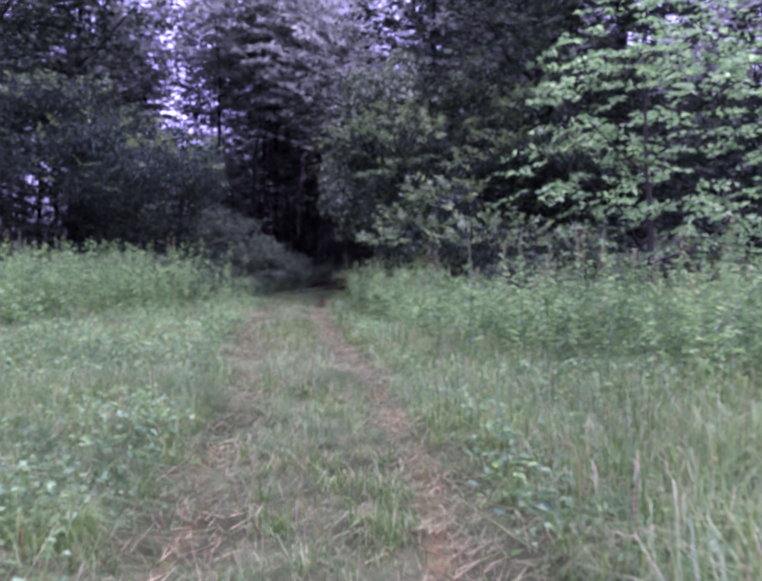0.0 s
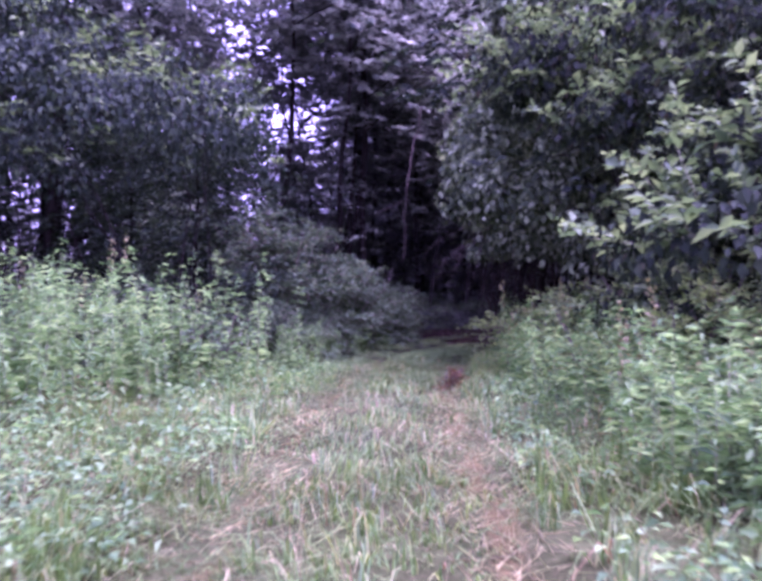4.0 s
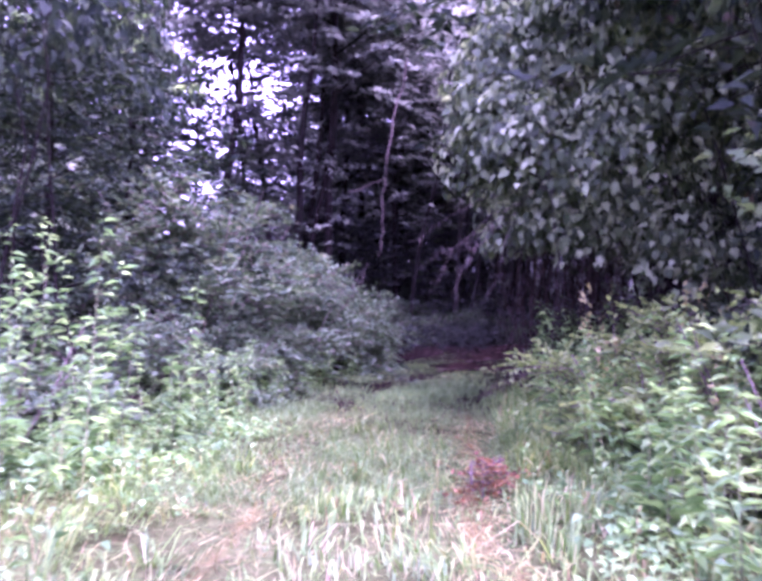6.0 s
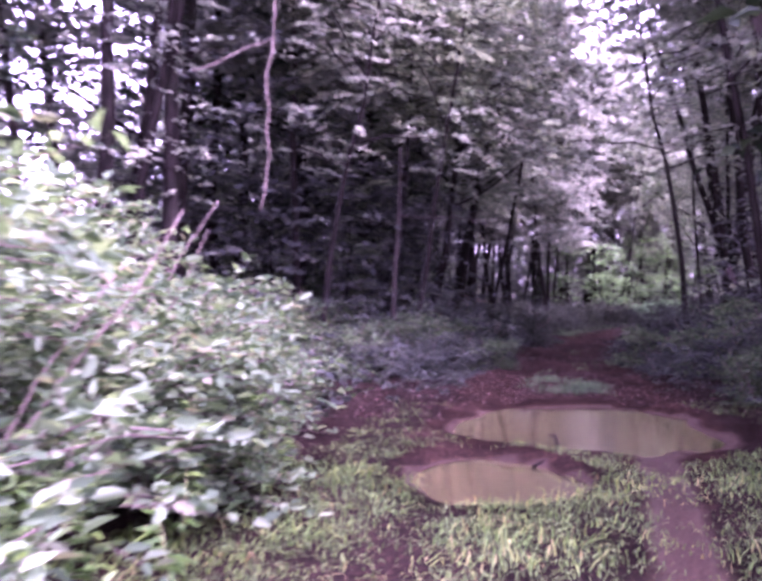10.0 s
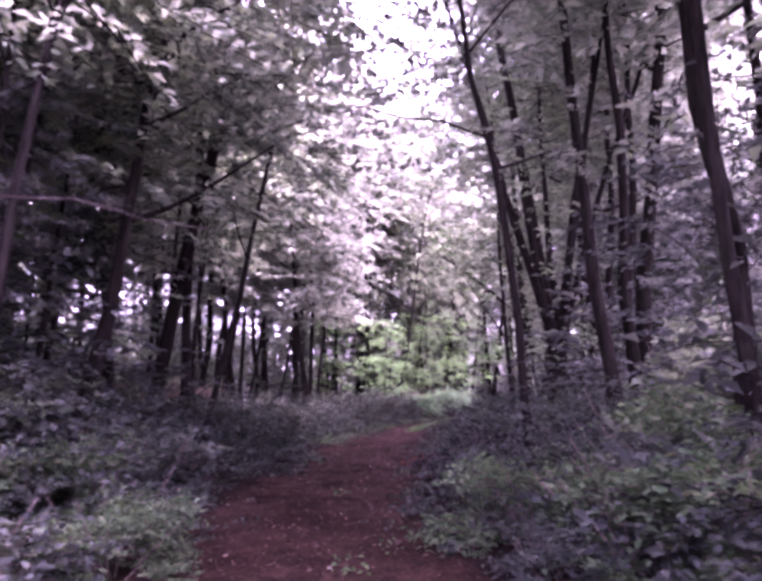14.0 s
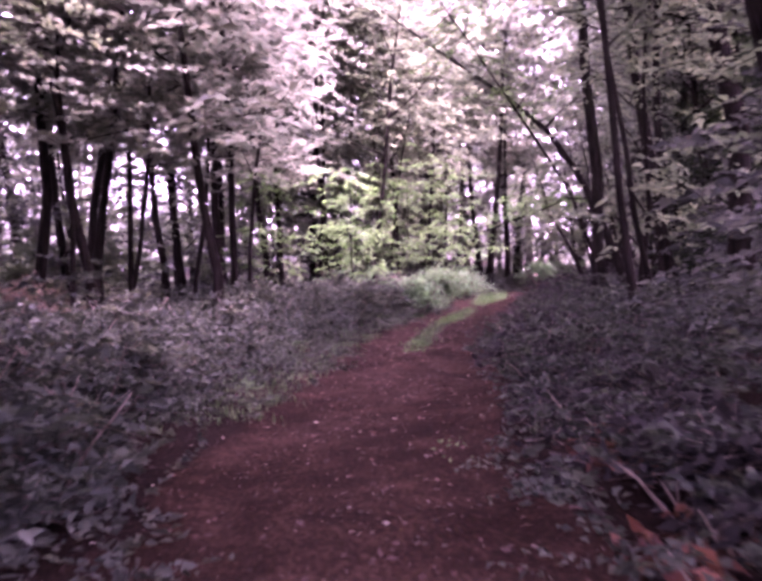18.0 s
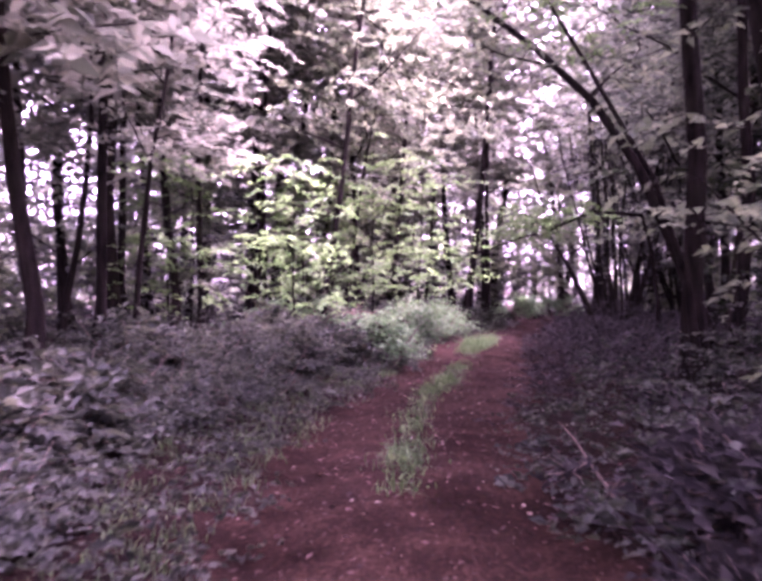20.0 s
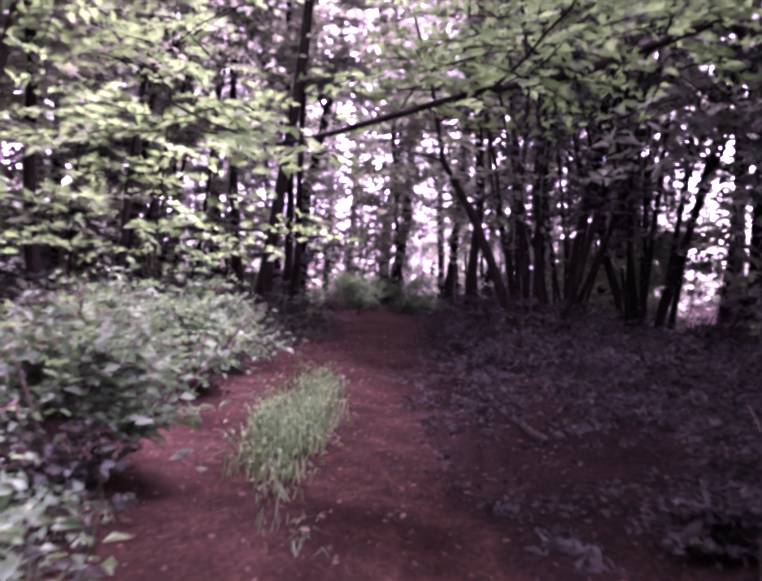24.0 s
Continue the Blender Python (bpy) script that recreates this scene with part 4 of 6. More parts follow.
SHRUB = "dense leafy green shrub of the forest edge"
bush = [shrub("shrub", 500 + k, r, h, n, lf, MAT_SHRUB, a, SHRUB) for k, (r, h, n, lf, a) in
        enumerate([(1.8, 2.0, 580, 0.115, 0.46), (2.3, 2.9, 800, 0.12, 0.45), (1.45, 1.45, 440, 0.105, 0.48), (2.1, 3.5, 800, 0.12, 0.45)])]
bush_spots = ([(2, -5.6, 25.2, 0, 1.0, 0, 0), (0, -7.2, 26.6, 40, 1.0, 0, 0), (0, -5.6, 27.8, 80, 0.95, 0, 0), (1, -7.4, 29.2, 10, 1.0, 0, 0), (2, -5.0, 29.6, 60, 0.9, 0, 0), (3, -6.2, 31.6, 20, 0.95, 0, 0), (1, -4.9, 32.6, 90, 0.95, 0, 0), (0, -4.7, 34.6, 30, 0.9, 0, 0), (1, -6.4, 35.4, 0, 1.0, 0, 0), (3, -8.8, 32.6, 50, 1.0, 0, 0)]
         + [(1, -9.6, 27.6, 0, 0.9, 0, 0), (0, -5.0, 30.8, 0, 0.8, 0, 0), (1, -5.9, 36.9, 30, 1.0, 0, 0), (1, -5.1, 34.9, 200, 0.9, 0, 0), (2, -4.0, 37.2, 0, 0.9, 0, 0), (0, -5.2, 38.4, 0, 0.9, 0, 0), (2, -3.6, 39.6, 0, 0.8, 0, 0), (0, -4.6, 41.6, 0, 0.95, 0, 0), (2, -3.0, 43.0, 0, 0.9, 0, 0), (0, -1.9, 44.5, 60, 0.72, 0, 0)]
         + [(2, -1.9, 46.4, 0, 1.05, 0, 0), (0, -3.8, 46.0, 0, 0.9, 0, 0), (2, -2.2, 49.0, 0, 0.8, 0, 0), (0, -11.4, 25.4, 0, 1.0, 0, 0), (1, -12.5, 23.8, 0, 0.9, 0, 0)])
bush_right = ([(2, -0.75, 47.7, 20, 0.88, 0, 0), (2, -0.3, 44.9, 140, 0.6, 0, 0), (2, 3.25, 45.1, 250, 0.78, 0, 0), (2, 2.0, 20.6, 0, 1.0, 0, 0), (0, 2.9, 18.4, 30, 1.0, 0, 0), (0, 1.7, 29.2, 0, 1.0, 0, 0), (1, 2.2, 31.0, 0, 0.9, 0, 0), (0, 1.4, 33.4, 0, 0.9, 0, 0), (2, 1.7, 35.4, 0, 0.9, 0, 0), (0, 3.0, 37.6, 0, 0.9, 0, 0), (2, 2.6, 40.0, 0, 0.75, 0, 0), (0, 4.0, 41.6, 0, 0.8, 0, 0), (2, 3.5, 43.9, 0, 0.95, 0, 0)]
         + [(0, 4.8, 45.6, 0, 0.85, 0, 0), (2, 5.0, 47.6, 0, 0.7, 0, 0), (1, 4.8, 20.4, 0, 1.0, 0, 0), (1, 7.2, 18.9, 0, 1.0, 0, 0), (1, 10.2, 17.8, 0, 1.0, 0, 0), (1, 13.0, 17.0, 0, 1.0, 0, 0), (1, 5.4, 34.0, 0, 1.0, 0, 0)])
bush_spots = [(k, x - (0.0 if y > 31 else 0.15), y, turn, size * (0.84 if y < 31 else 1.08 if y < 39 else 0.95), tilt, way) for k, x, y, turn, size, tilt, way in bush_spots]
set_out(bush, bush_spots + bush_right, "forest edge shrubs")

inner = [shrub("understory_shrub", 540 + k, r, h, 115, 0.24, MAT_UNDER, 0.55, "loose leafy shrub in the shade under the forest trees", n_stems=5) for k, (r, h) in enumerate([(1.8, 2.4), (1.6, 3.6)])]
rng = np.random.default_rng(21)
spots, tries = ([(0, -3.6, 50.2, 0, 1.0, 0, 0), (0, -5.4, 53.0, 0, 1.0, 0, 0), (1, -6.8, 50.4, 0, 0.9, 0, 0), (0, -2.6, 55.4, 0, 0.8, 0, 0), (1, -5.4, 57.0, 0, 0.9, 0, 0), (0, -8.8, 52.6, 0, 1.0, 0, 0), (1, -4.4, 62.0, 0, 1.1, 0, 0), (0, -2.6, 65.0, 40, 1.2, 0, 0), (1, -0.4, 67.6, 90, 1.1, 0, 0), (1, -3.2, 70.0, 0, 1.2, 0, 0)]
         + [(0, 1.6, 71.6, 50, 1.1, 0, 0), (1, -6.4, 66.4, 10, 1.2, 0, 0), (1, 0.2, 74.6, 70, 1.1, 0, 0), (0, 3.4, 75.4, 0, 1.2, 0, 0), (1, -4.0, 75.2, 20, 1.2, 0, 0)]), 0
while len(spots) < 150 and tries < 16000:
    tries += 1
    x, y = rng.uniform(-24, 40), rng.uniform(36, 104)
    d, al = (float(v[0]) for v in track_at(np.array([x]), np.array([y])))
    if abs(d) < 6 or (-7.5 < d < 0 and 57 < y < 78) or (d < -7 and y > 66 and x > 5 and rng.random() < 0.7) or (15 < x < 21 and 68 < y < 76):
        continue
    if spots and min((x - q[1]) ** 2 + (y - q[2]) ** 2 for q in spots) < 7:
        continue
    spots.append((int(rng.integers(0, 2)), x, y, rng.uniform(0, 360), rng.uniform(0.8, 1.3), 0, 0))
set_out(inner, spots, "understory shrubs")

sapling = [tree("leafy_sapling", 410 + k, h, 0.03, 0.22, cr, 95, 0.13, MAT_SAPLING, 13, 8, MAT_BARK, flat=0.5, label="slim sapling with flat layers of pale green leaves beside the track") for k, (h, cr) in enumerate([(3.8, 1.5), (5.0, 1.8)])]
set_out(sapling, [(0, 10.3, 71.6, 0, 1.0, 0, 0), (1, 13.2, 74.6, 80, 1.0, 0, 0), (1, 15.6, 76.6, 200, 1.0, 0, 0), (0, 12.0, 76.4, 140, 1.1, 0, 0), (0, 8.0, 72.6, 30, 1.0, 0, 0), (1, 13.4, 80.4, 300, 1.0, 0, 0)], "leafy saplings")

low = [shrub("low_shrub", 560 + k, r, h, n, 0.125, MAT_FLOOR_PLANT, 0.5, "low dull green shrub crowding the edge of the forest track", n_stems=5) for k, (r, h, n) in enumerate([(1.0, 0.85, 150), (1.3, 1.1, 200)])]
rng = np.random.default_rng(22)
spots, shady = [], []
for k in range(150):
    al = 43.3 + k * 0.24
    side = 1 if k % 2 else -1
    if side > 0 and al > 61:
        continue
    off = 1.75 + 4.2 * rng.random() ** 1.4 + (0.9 if side < 0 and al > 57 else 0)
    size = rng.uniform(0.55, 1.15) * min(1.0, 0.45 + 0.28 * (off - 0.9))
    x = float(np.interp(al, TRACK[:, 1], TRACK[:, 0])) + side * off
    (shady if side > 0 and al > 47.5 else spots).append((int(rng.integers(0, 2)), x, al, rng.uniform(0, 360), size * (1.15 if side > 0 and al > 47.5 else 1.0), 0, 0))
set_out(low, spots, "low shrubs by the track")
# brush for the right side, its leaf colour darkened to stand for shade
brush = [shrub("dim_brush", 565 + k, r, h, n, 0.11, MAT_SHADE_TONED, 0.5, "purplish brush by the track, forest shade put into its leaf colour", n_stems=3) for k, (r, h, n) in enumerate([(0.9, 0.55, 130), (1.2, 0.7, 170)])]
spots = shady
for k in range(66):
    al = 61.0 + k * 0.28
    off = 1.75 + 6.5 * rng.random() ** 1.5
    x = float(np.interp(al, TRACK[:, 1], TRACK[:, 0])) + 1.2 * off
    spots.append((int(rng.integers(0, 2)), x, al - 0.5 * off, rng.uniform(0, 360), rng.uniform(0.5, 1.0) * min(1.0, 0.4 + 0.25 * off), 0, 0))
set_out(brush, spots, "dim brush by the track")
bramble = shrub("red_bramble", 532, 0.6, 0.45, 60, 0.1, MAT_BRAMBLE, 0.55, "low bramble with dark red-brown leaves at the edge of the track", n_stems=4)
set_out([bramble], [(0, 4.95, 51.5, 0, 1.0, 0, 0), (0, 5.6, 52.4, 80, 0.9, 0, 0), (0, 4.75, 50.2, 200, 0.7, 0, 0), (0, 5.9, 51.4, 300, 0.9, 0, 0), (0, 6.4, 54.2, 130, 0.8, 0, 0)], "red brambles")
rng = np.random.default_rng(23)
x, y = spread(rng, 60000, -22, 42, 43, 100)
d, al = track_at(x, y)
dim = 1 - smooth(y, 56, 60)
keep = (np.abs(d) > 5.5 - 1.9 * dim + (1.5 - 0.9 * dim) * wave(x, y, 0.6) - 9 * (y > 88)) & ((d > 0) | (y < 60) | (x < 3) | (y > 79) | (rng.random(len(x)) < 0.3)) & ((y < 62) | (d < 0) | (rng.random(len(x)) < 0.8)) & (wave(x, y, 0.55) + rng.normal(0, 0.4, len(x)) > -0.25)
keep &= ~((x > 14) & (x < 21) & (y > 66) & (y < 76)) & ~((d < 0) & (d > -9) & (y > 57) & (y < 76))
turn = np.degrees(np.arctan2(-2.5 - x, y - 22))
keep &= (turn < 16) | (turn > 22)
x, y, d = x[keep][:22000], y[keep][:22000], d[keep][:22000]
az = rng.uniform(0, 2 * np.pi, len(x))
st = on_ground(x, y, 0) + np.stack([0 * x, 0 * x, 0.3 + 7.5 * rng.random(len(x)) ** 1.15 * smooth(np.abs(d) + 9 * (y > 88), 3.5 - 1.5 * (y < 58), 9 - 2.5 * (y < 58))], 1)
lv, tw = sprays(rng, st, np.stack([np.cos(az), np.sin(az), rng.uniform(-0.1, 0.4, len(x))], 1), rng.uniform(0.7, 1.4, len(x)), 10, 0.23, 0.48, 0.5)
# thicket leaves carry the shade between the trunks in their colour
thicket = tagged(new("thicket"), "thicket of leafy understory growth between the forest trunks, shade in its colour", "undergrowth", kind="stuff")
part("foliage", tri_mesh("foliage", *lv, MAT_THICKET_SHADED), thicket)
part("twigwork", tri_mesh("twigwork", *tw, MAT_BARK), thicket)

weedy = [shrub("weedy_shrub", 525 + k, r, h, 330, 0.085, MAT_YELLOWISH, 0.5, "bushy pale yellow-green weed beside the way in") for k, (r, h) in enumerate([(0.9, 1.25), (1.1, 1.5)])]
set_out(weedy, [(0, 0.15, 27.3, 0, 1.0, 0, 0), (1, 0.35, 25.5, 40, 1.0, 0, 0), (0, 0.2, 23.9, 90, 0.95, 0, 0), (1, 1.3, 27.4, 150, 1.0, 0, 0), (0, 0.6, 28.6, 200, 0.9, 0, 0), (1, 1.3, 25.2, 20, 1.2, 0, 0), (1, 1.0, 22.4, 70, 1.0, 0, 0), (1, 2.2, 26.6, 120, 1.3, 0, 0), (0, -0.35, 28.0, 20, 0.7, 0, 0), (1, -0.35, 26.4, 160, 1.0, 0, 0)], "weedy shrubs")

pale_bush = [shrub("pale_shrub", 520 + k, r, h, n, 0.08, MAT_COOL, 0.55, "low pale green shrub in a patch of light beside the track") for k, (r, h, n) in enumerate([(1.0, 0.8, 260), (1.3, 1.0, 340)])]
set_out(pale_bush, [(0, 11.2, 69.4, 0, 1.15, 0, 0), (1, 11.6, 71.4, 0, 1.15, 0, 0), (0, 13.2, 72.2, 40, 1.03, 0, 0), (1, 13.5, 74.4, 90, 1.15, 0, 0), (0, 15.2, 75.2, 0, 1.03, 0, 0), (1, 15.6, 77.4, 20, 1.15, 0, 0), 
                    (0, 17.2, 78.2, 0, 0.92, 0, 0), (1, 11.6, 75.6, 0, 1.26, 0, 0), (0, 24.6, 85.0, 0, 1.15, 0, 0), (1, 27.0, 86.4, 0, 1.15, 0, 0)], "pale shrubs")
brown_bush = shrub("brown_brush", 530, 0.8, 1.1, 200, 0.08, MAT_BROWN, 0.5, "withered red-brown bush beside the track")
set_out([brown_bush], [(0, 12.0, 73.6, 0, 1.0, 0, 0), (0, 0.6, 62.0, 50, 1.5, 0, 0), (0, -1.4, 61.4, 80, 1.4, 0, 0), (0, -3.4, 61.0, 20, 1.4, 0, 0), (0, 1.6, 64.2, 10, 1.3, 0, 0), (0, -0.6, 63.6, 130, 1.5, 0, 0), (0, -5.4, 62.0, 60, 1.5, 0, 0), (0, 2.6, 66.4, 160, 1.2, 0, 0)], "withered bushes")
dock = shrub("withered_dock", 531, 0.17, 0.34, 60, 0.06, MAT_RUST, 0.5, "small withered rust-brown plant standing in the wheel rut", n_stems=5)
dock.matrix_basis = place(-1.8, 25.25)


# ---- vine-draped mound and curtain on the right of the way in ----
def draped(name, seed, blobs, density, leaf, mat, label, low=0.3, heart=True, aspect=0.85, lumps=7.0, squat=0.7, shoots=0, shoot_mat=None):
    rng = np.random.default_rng(seed)
    root = tagged(new(name), label, "vine")
    P, N = [], []
    small = []
    for cx, cy, cz, rx, ry, rz in blobs:
        for d in unit(rng.normal(0, 1, (int(lumps * (rx * ry * rz) ** (2 / 3)), 3))):
            k = rng.uniform(0.3, 0.95) if heart else rng.uniform(0.4, 1.2)
            small.append((cx + d[0] * rx * 0.93, cy + d[1] * ry * 0.93, cz + d[2] * rz * 0.93, k * 1.15, k * 1.15, k * squat))
    for cx, cy, cz, rx, ry, rz in [b for b in small if b[2] > low - 0.3]:
        n = int(density * 4 * np.pi * ((rx * ry) ** 1.6 + (rx * rz) ** 1.6 + (ry * rz) ** 1.6) ** (1 / 1.6) / 3 ** (1 / 1.6))
        d = unit(rng.normal(0, 1, (n, 3)))
        lump = 1 + 0.10 * np.sin(5 * d[:, 0] + seed) + 0.10 * np.sin(7 * d[:, 2] + 4 * d[:, 1]) - rng.exponential(0.09, n)
        p = np.array([cx, cy, cz]) + d * np.array([rx, ry, rz]) * lump[:, None]
        keep = np.ones(n, bool)
        for b in blobs:
            keep &= (((p - np.array(b[:3])) / np.array(b[3:])) ** 2).sum(1) > 0.55
        keep &= d[:, 2] > -0.55
        keep &= p[:, 2] > low + (0.45 * wave(p[:, 0], p[:, 1], 3.0) if heart else 0)
        if heart:
            keep &= wave(p[:, 0] + p[:, 1], p[:, 2], 2.3) + rng.normal(0, 0.3, n) > -0.12
        P.append(p[keep])
        N.append((d / np.array([rx, ry, rz]))[keep])
    P, N = np.concatenate(P), unit(np.concatenate(N))
    n = len(P)
    nor = N + np.array([0, 0, 0.55]) + rng.normal(0, 0.3, (n, 3))
    ax = np.array([0, 0, -1.0]) + N * 0.5 + rng.normal(0, 0.45, (n, 3))
    size = leaf * rng.uniform(0.6, 1.25, n)
    part("leaves", tri_mesh("leaves", *leaves(P, ax, nor, size, size * aspect, 0.12, 0.2, heart), mat), root)
    # shoots on upward faces only, their paler colour painting light from above
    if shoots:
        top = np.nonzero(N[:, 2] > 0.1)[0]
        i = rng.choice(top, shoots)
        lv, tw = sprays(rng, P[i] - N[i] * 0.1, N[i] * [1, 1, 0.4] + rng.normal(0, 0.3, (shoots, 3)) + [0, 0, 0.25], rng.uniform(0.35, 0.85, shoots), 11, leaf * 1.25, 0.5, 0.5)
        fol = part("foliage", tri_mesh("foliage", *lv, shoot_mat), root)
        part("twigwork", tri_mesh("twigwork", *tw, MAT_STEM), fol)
    for k in range(12):
        cx, cy, cz, rx, ry, rz = blobs[k % len(blobs)]
        a = np.array([max(cx + rng.uniform(-0.2, 0.6) * rx, 1.0 if name == "vine_curtain" else -99.0), cy + rng.uniform(-0.4, 0.4) * ry, 0.0])
        b = np.array([cx + rng.uniform(-0.8, 0.8) * rx, cy + rng.uniform(-0.8, 0.8) * ry, cz + 0.6 * rz])
        part("vine_stem", tri_mesh("vine_stem", *tube(bent(rng, a, b, 8, 0.12), np.linspace(0.018, 0.006, 8), 5), MAT_BARK, True), root)
    return root


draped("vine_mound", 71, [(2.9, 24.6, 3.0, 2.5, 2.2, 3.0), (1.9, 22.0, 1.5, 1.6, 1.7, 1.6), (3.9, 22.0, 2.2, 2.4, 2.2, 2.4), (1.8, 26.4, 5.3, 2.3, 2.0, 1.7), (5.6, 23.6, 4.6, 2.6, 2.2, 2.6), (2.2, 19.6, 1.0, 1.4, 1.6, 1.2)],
       62, 0.14, MAT_TANGLE_SHADED, "tall mound of tangled vines smothering trees at the forest edge", heart=False, aspect=0.6, lumps=3.6, squat=0.5, shoots=1100, shoot_mat=MAT_TANGLE_LIT)
draped("vine_curtain", 72, [(0.9, 30.3, 4.1, 2.7, 1.2, 2.3), (1.7, 29.4, 6.4, 2.8, 1.4, 1.8), (2.2, 30.2, 2.9, 2.2, 1.1, 1.5), (-0.55, 30.6, 3.7, 1.2, 0.8, 1.5)],
       115, 0.122, MAT_VINE, "curtain of broad heart-shaped vine leaves hanging over the way in", low=1.7, lumps=14.0, squat=1.2)
# vines share the edge leaf colour that has the shade put in
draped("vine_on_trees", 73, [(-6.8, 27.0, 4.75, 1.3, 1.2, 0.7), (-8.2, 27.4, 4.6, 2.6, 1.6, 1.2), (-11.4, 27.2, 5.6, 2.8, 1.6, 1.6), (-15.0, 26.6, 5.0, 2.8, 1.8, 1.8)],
       60, 0.13, MAT_EDGE_SHADED, "vines drooping from the trees beside the meadow, shade in their leaf colour", heart=False, aspect=0.6, low=3.2, shoots=260, shoot_mat=MAT_TANGLE_LIT)

# bare hanging vine twigs
rng = np.random.default_rng(74)
hang = tagged(new("hanging_vine"), "bare pale brown vine twigs hanging from the leaf curtain", "vine")
for a, b, drop in (((-1.2, 29.7, 2.9), (-2.62, 29.0, 2.15), 0.1), ((-1.2, 29.6, 2.7), (-2.4, 28.9, 1.5), 0.25), ((-1.25, 29.6, 2.6), (-2.15, 29.0, 1.38), 0.3), ((-1.1, 29.5, 2.8), (-1.95, 28.9, 1.75), 0.2), ((-1.2, 29.7, 2.5), (-2.55, 29.1, 1.8), 0.15), ((-1.1, 29.6, 2.5), (-1.72, 28.9, 1.35), 0.3)):
    ln = bent(rng, a, b, 11, 0.1)
    ln[:, 2] += drop * np.sin(np.linspace(0, np.pi, 11))
    stem = part("stem", tri_mesh("stem", *tube(ln, np.linspace(0.0045, 0.0014, 11), 5), MAT_TWIG, True), hang)
    fork = []
    for q in ln[rng.integers(4, 10, 7)]:
        fork.append(tube(bent(rng, q, q + rng.normal(0, 0.09, 3) + [-0.05, 0, -0.2 * rng.random()], 6, 0.15), np.linspace(0.002, 0.001, 6), 4))
    part("twigwork", tri_mesh("twigwork", *join(fork), MAT_TWIG), stem)


rng = np.random.default_rng(75)
skirt = tagged(new("vine_skirt"), "dense skirt of bare brown vine stems below the leaf curtain", "vine")
for k in range(64):
    az = rng.uniform(0, 2 * np.pi)
    foot = np.array([-0.55 + 1.0 * np.cos(az) * rng.uniform(0.3, 1), 30.5 + 0.8 * np.sin(az) * rng.uniform(0.4, 1), 0.0])
    ln = bent(rng, foot, foot + [rng.normal(0, 0.3), rng.normal(0, 0.25), rng.uniform(2.0, 2.9)], 8, 0.14)
    part("stem", tri_mesh("stem", *tube(ln, np.linspace(0.008, 0.004, 8) * rng.uniform(0.5, 1.3), 5), MAT_VINE_STEM, True), skirt)
a = np.stack([rng.normal(-0.5, 0.5, 620), rng.normal(30.5, 0.4, 620), rng.uniform(0.1, 2.4, 620)], 1)
part("twigwork", tri_mesh("twigwork", *twigs(a, a + rng.normal(0, 0.16, (620, 3)) - [0, 0, 0.12], 0.0028), MAT_VINE_STEM), skirt)
a = np.stack([rng.normal(-0.45, 0.55, 1700), rng.normal(30.5, 0.35, 1700), rng.uniform(0.25, 2.5, 1700)], 1)
size = rng.uniform(0.04, 0.09, 1700)
part("leaves", tri_mesh("leaves", *leaves(a, rng.normal(0, 0.5, (1700, 3)) - [0, 0, 1.0], rng.normal(0, 1, (1700, 3)), size, size * 0.6), MAT_WITHER), skirt, "withered brown leaves caught among the stems")

# pale bare vine hanging beside the shrubs
rng = np.random.default_rng(76)
rope = tagged(new("hanging_vine"), "bare pale vine looping down beside the leafy shrubs", "vine")
for a, b, r in (((-3.3, 38.5, 7.2), (-3.75, 38.3, 4.3), 0.022), ((-3.75, 38.3, 4.3), (-3.9, 38.4, 2.4), 0.018), ((-3.75, 38.3, 4.3), (-4.7, 38.6, 4.0), 0.012)):
    part("stem", tri_mesh("stem", *tube(bent(rng, a, b, 10, 0.1), np.linspace(r, r * 0.7, 10), 6), MAT_TWIG, True), rope)

# dead tree with a pale broken limb reaching toward the track
snag = tagged(new("dead_tree"), "slim dead tree with a pale broken limb toward the track", "tree")
snag.matrix_basis = place(-2.1, 46.1)
part("trunk", tri_mesh("trunk", *tube(bent(rng, (0, 0, -0.15), (0.15, 0.1, 4.4), 9, 0.04), np.linspace(0.06, 0.025, 9), 8, 0.08, rng), MAT_BARK_PALE, True), snag)
limb_line = bent(rng, (0.1, 0.07, 3.0), (2.55, 0.2, 2.78), 9, 0.1)
part("limb", tri_mesh("limb", *tube(limb_line, np.linspace(0.02, 0.007, 9), 6, 0.12, rng), MAT_BARK_PALE, True), snag, "pale barkless limb")
a = limb_line[rng.integers(2, 8, 12)]
part("twigwork", tri_mesh("twigwork", *twigs(a, a + rng.normal(0, 0.22, (12, 3)) + [0.15, 0, -0.05], 0.005), MAT_BARK_PALE), snag)

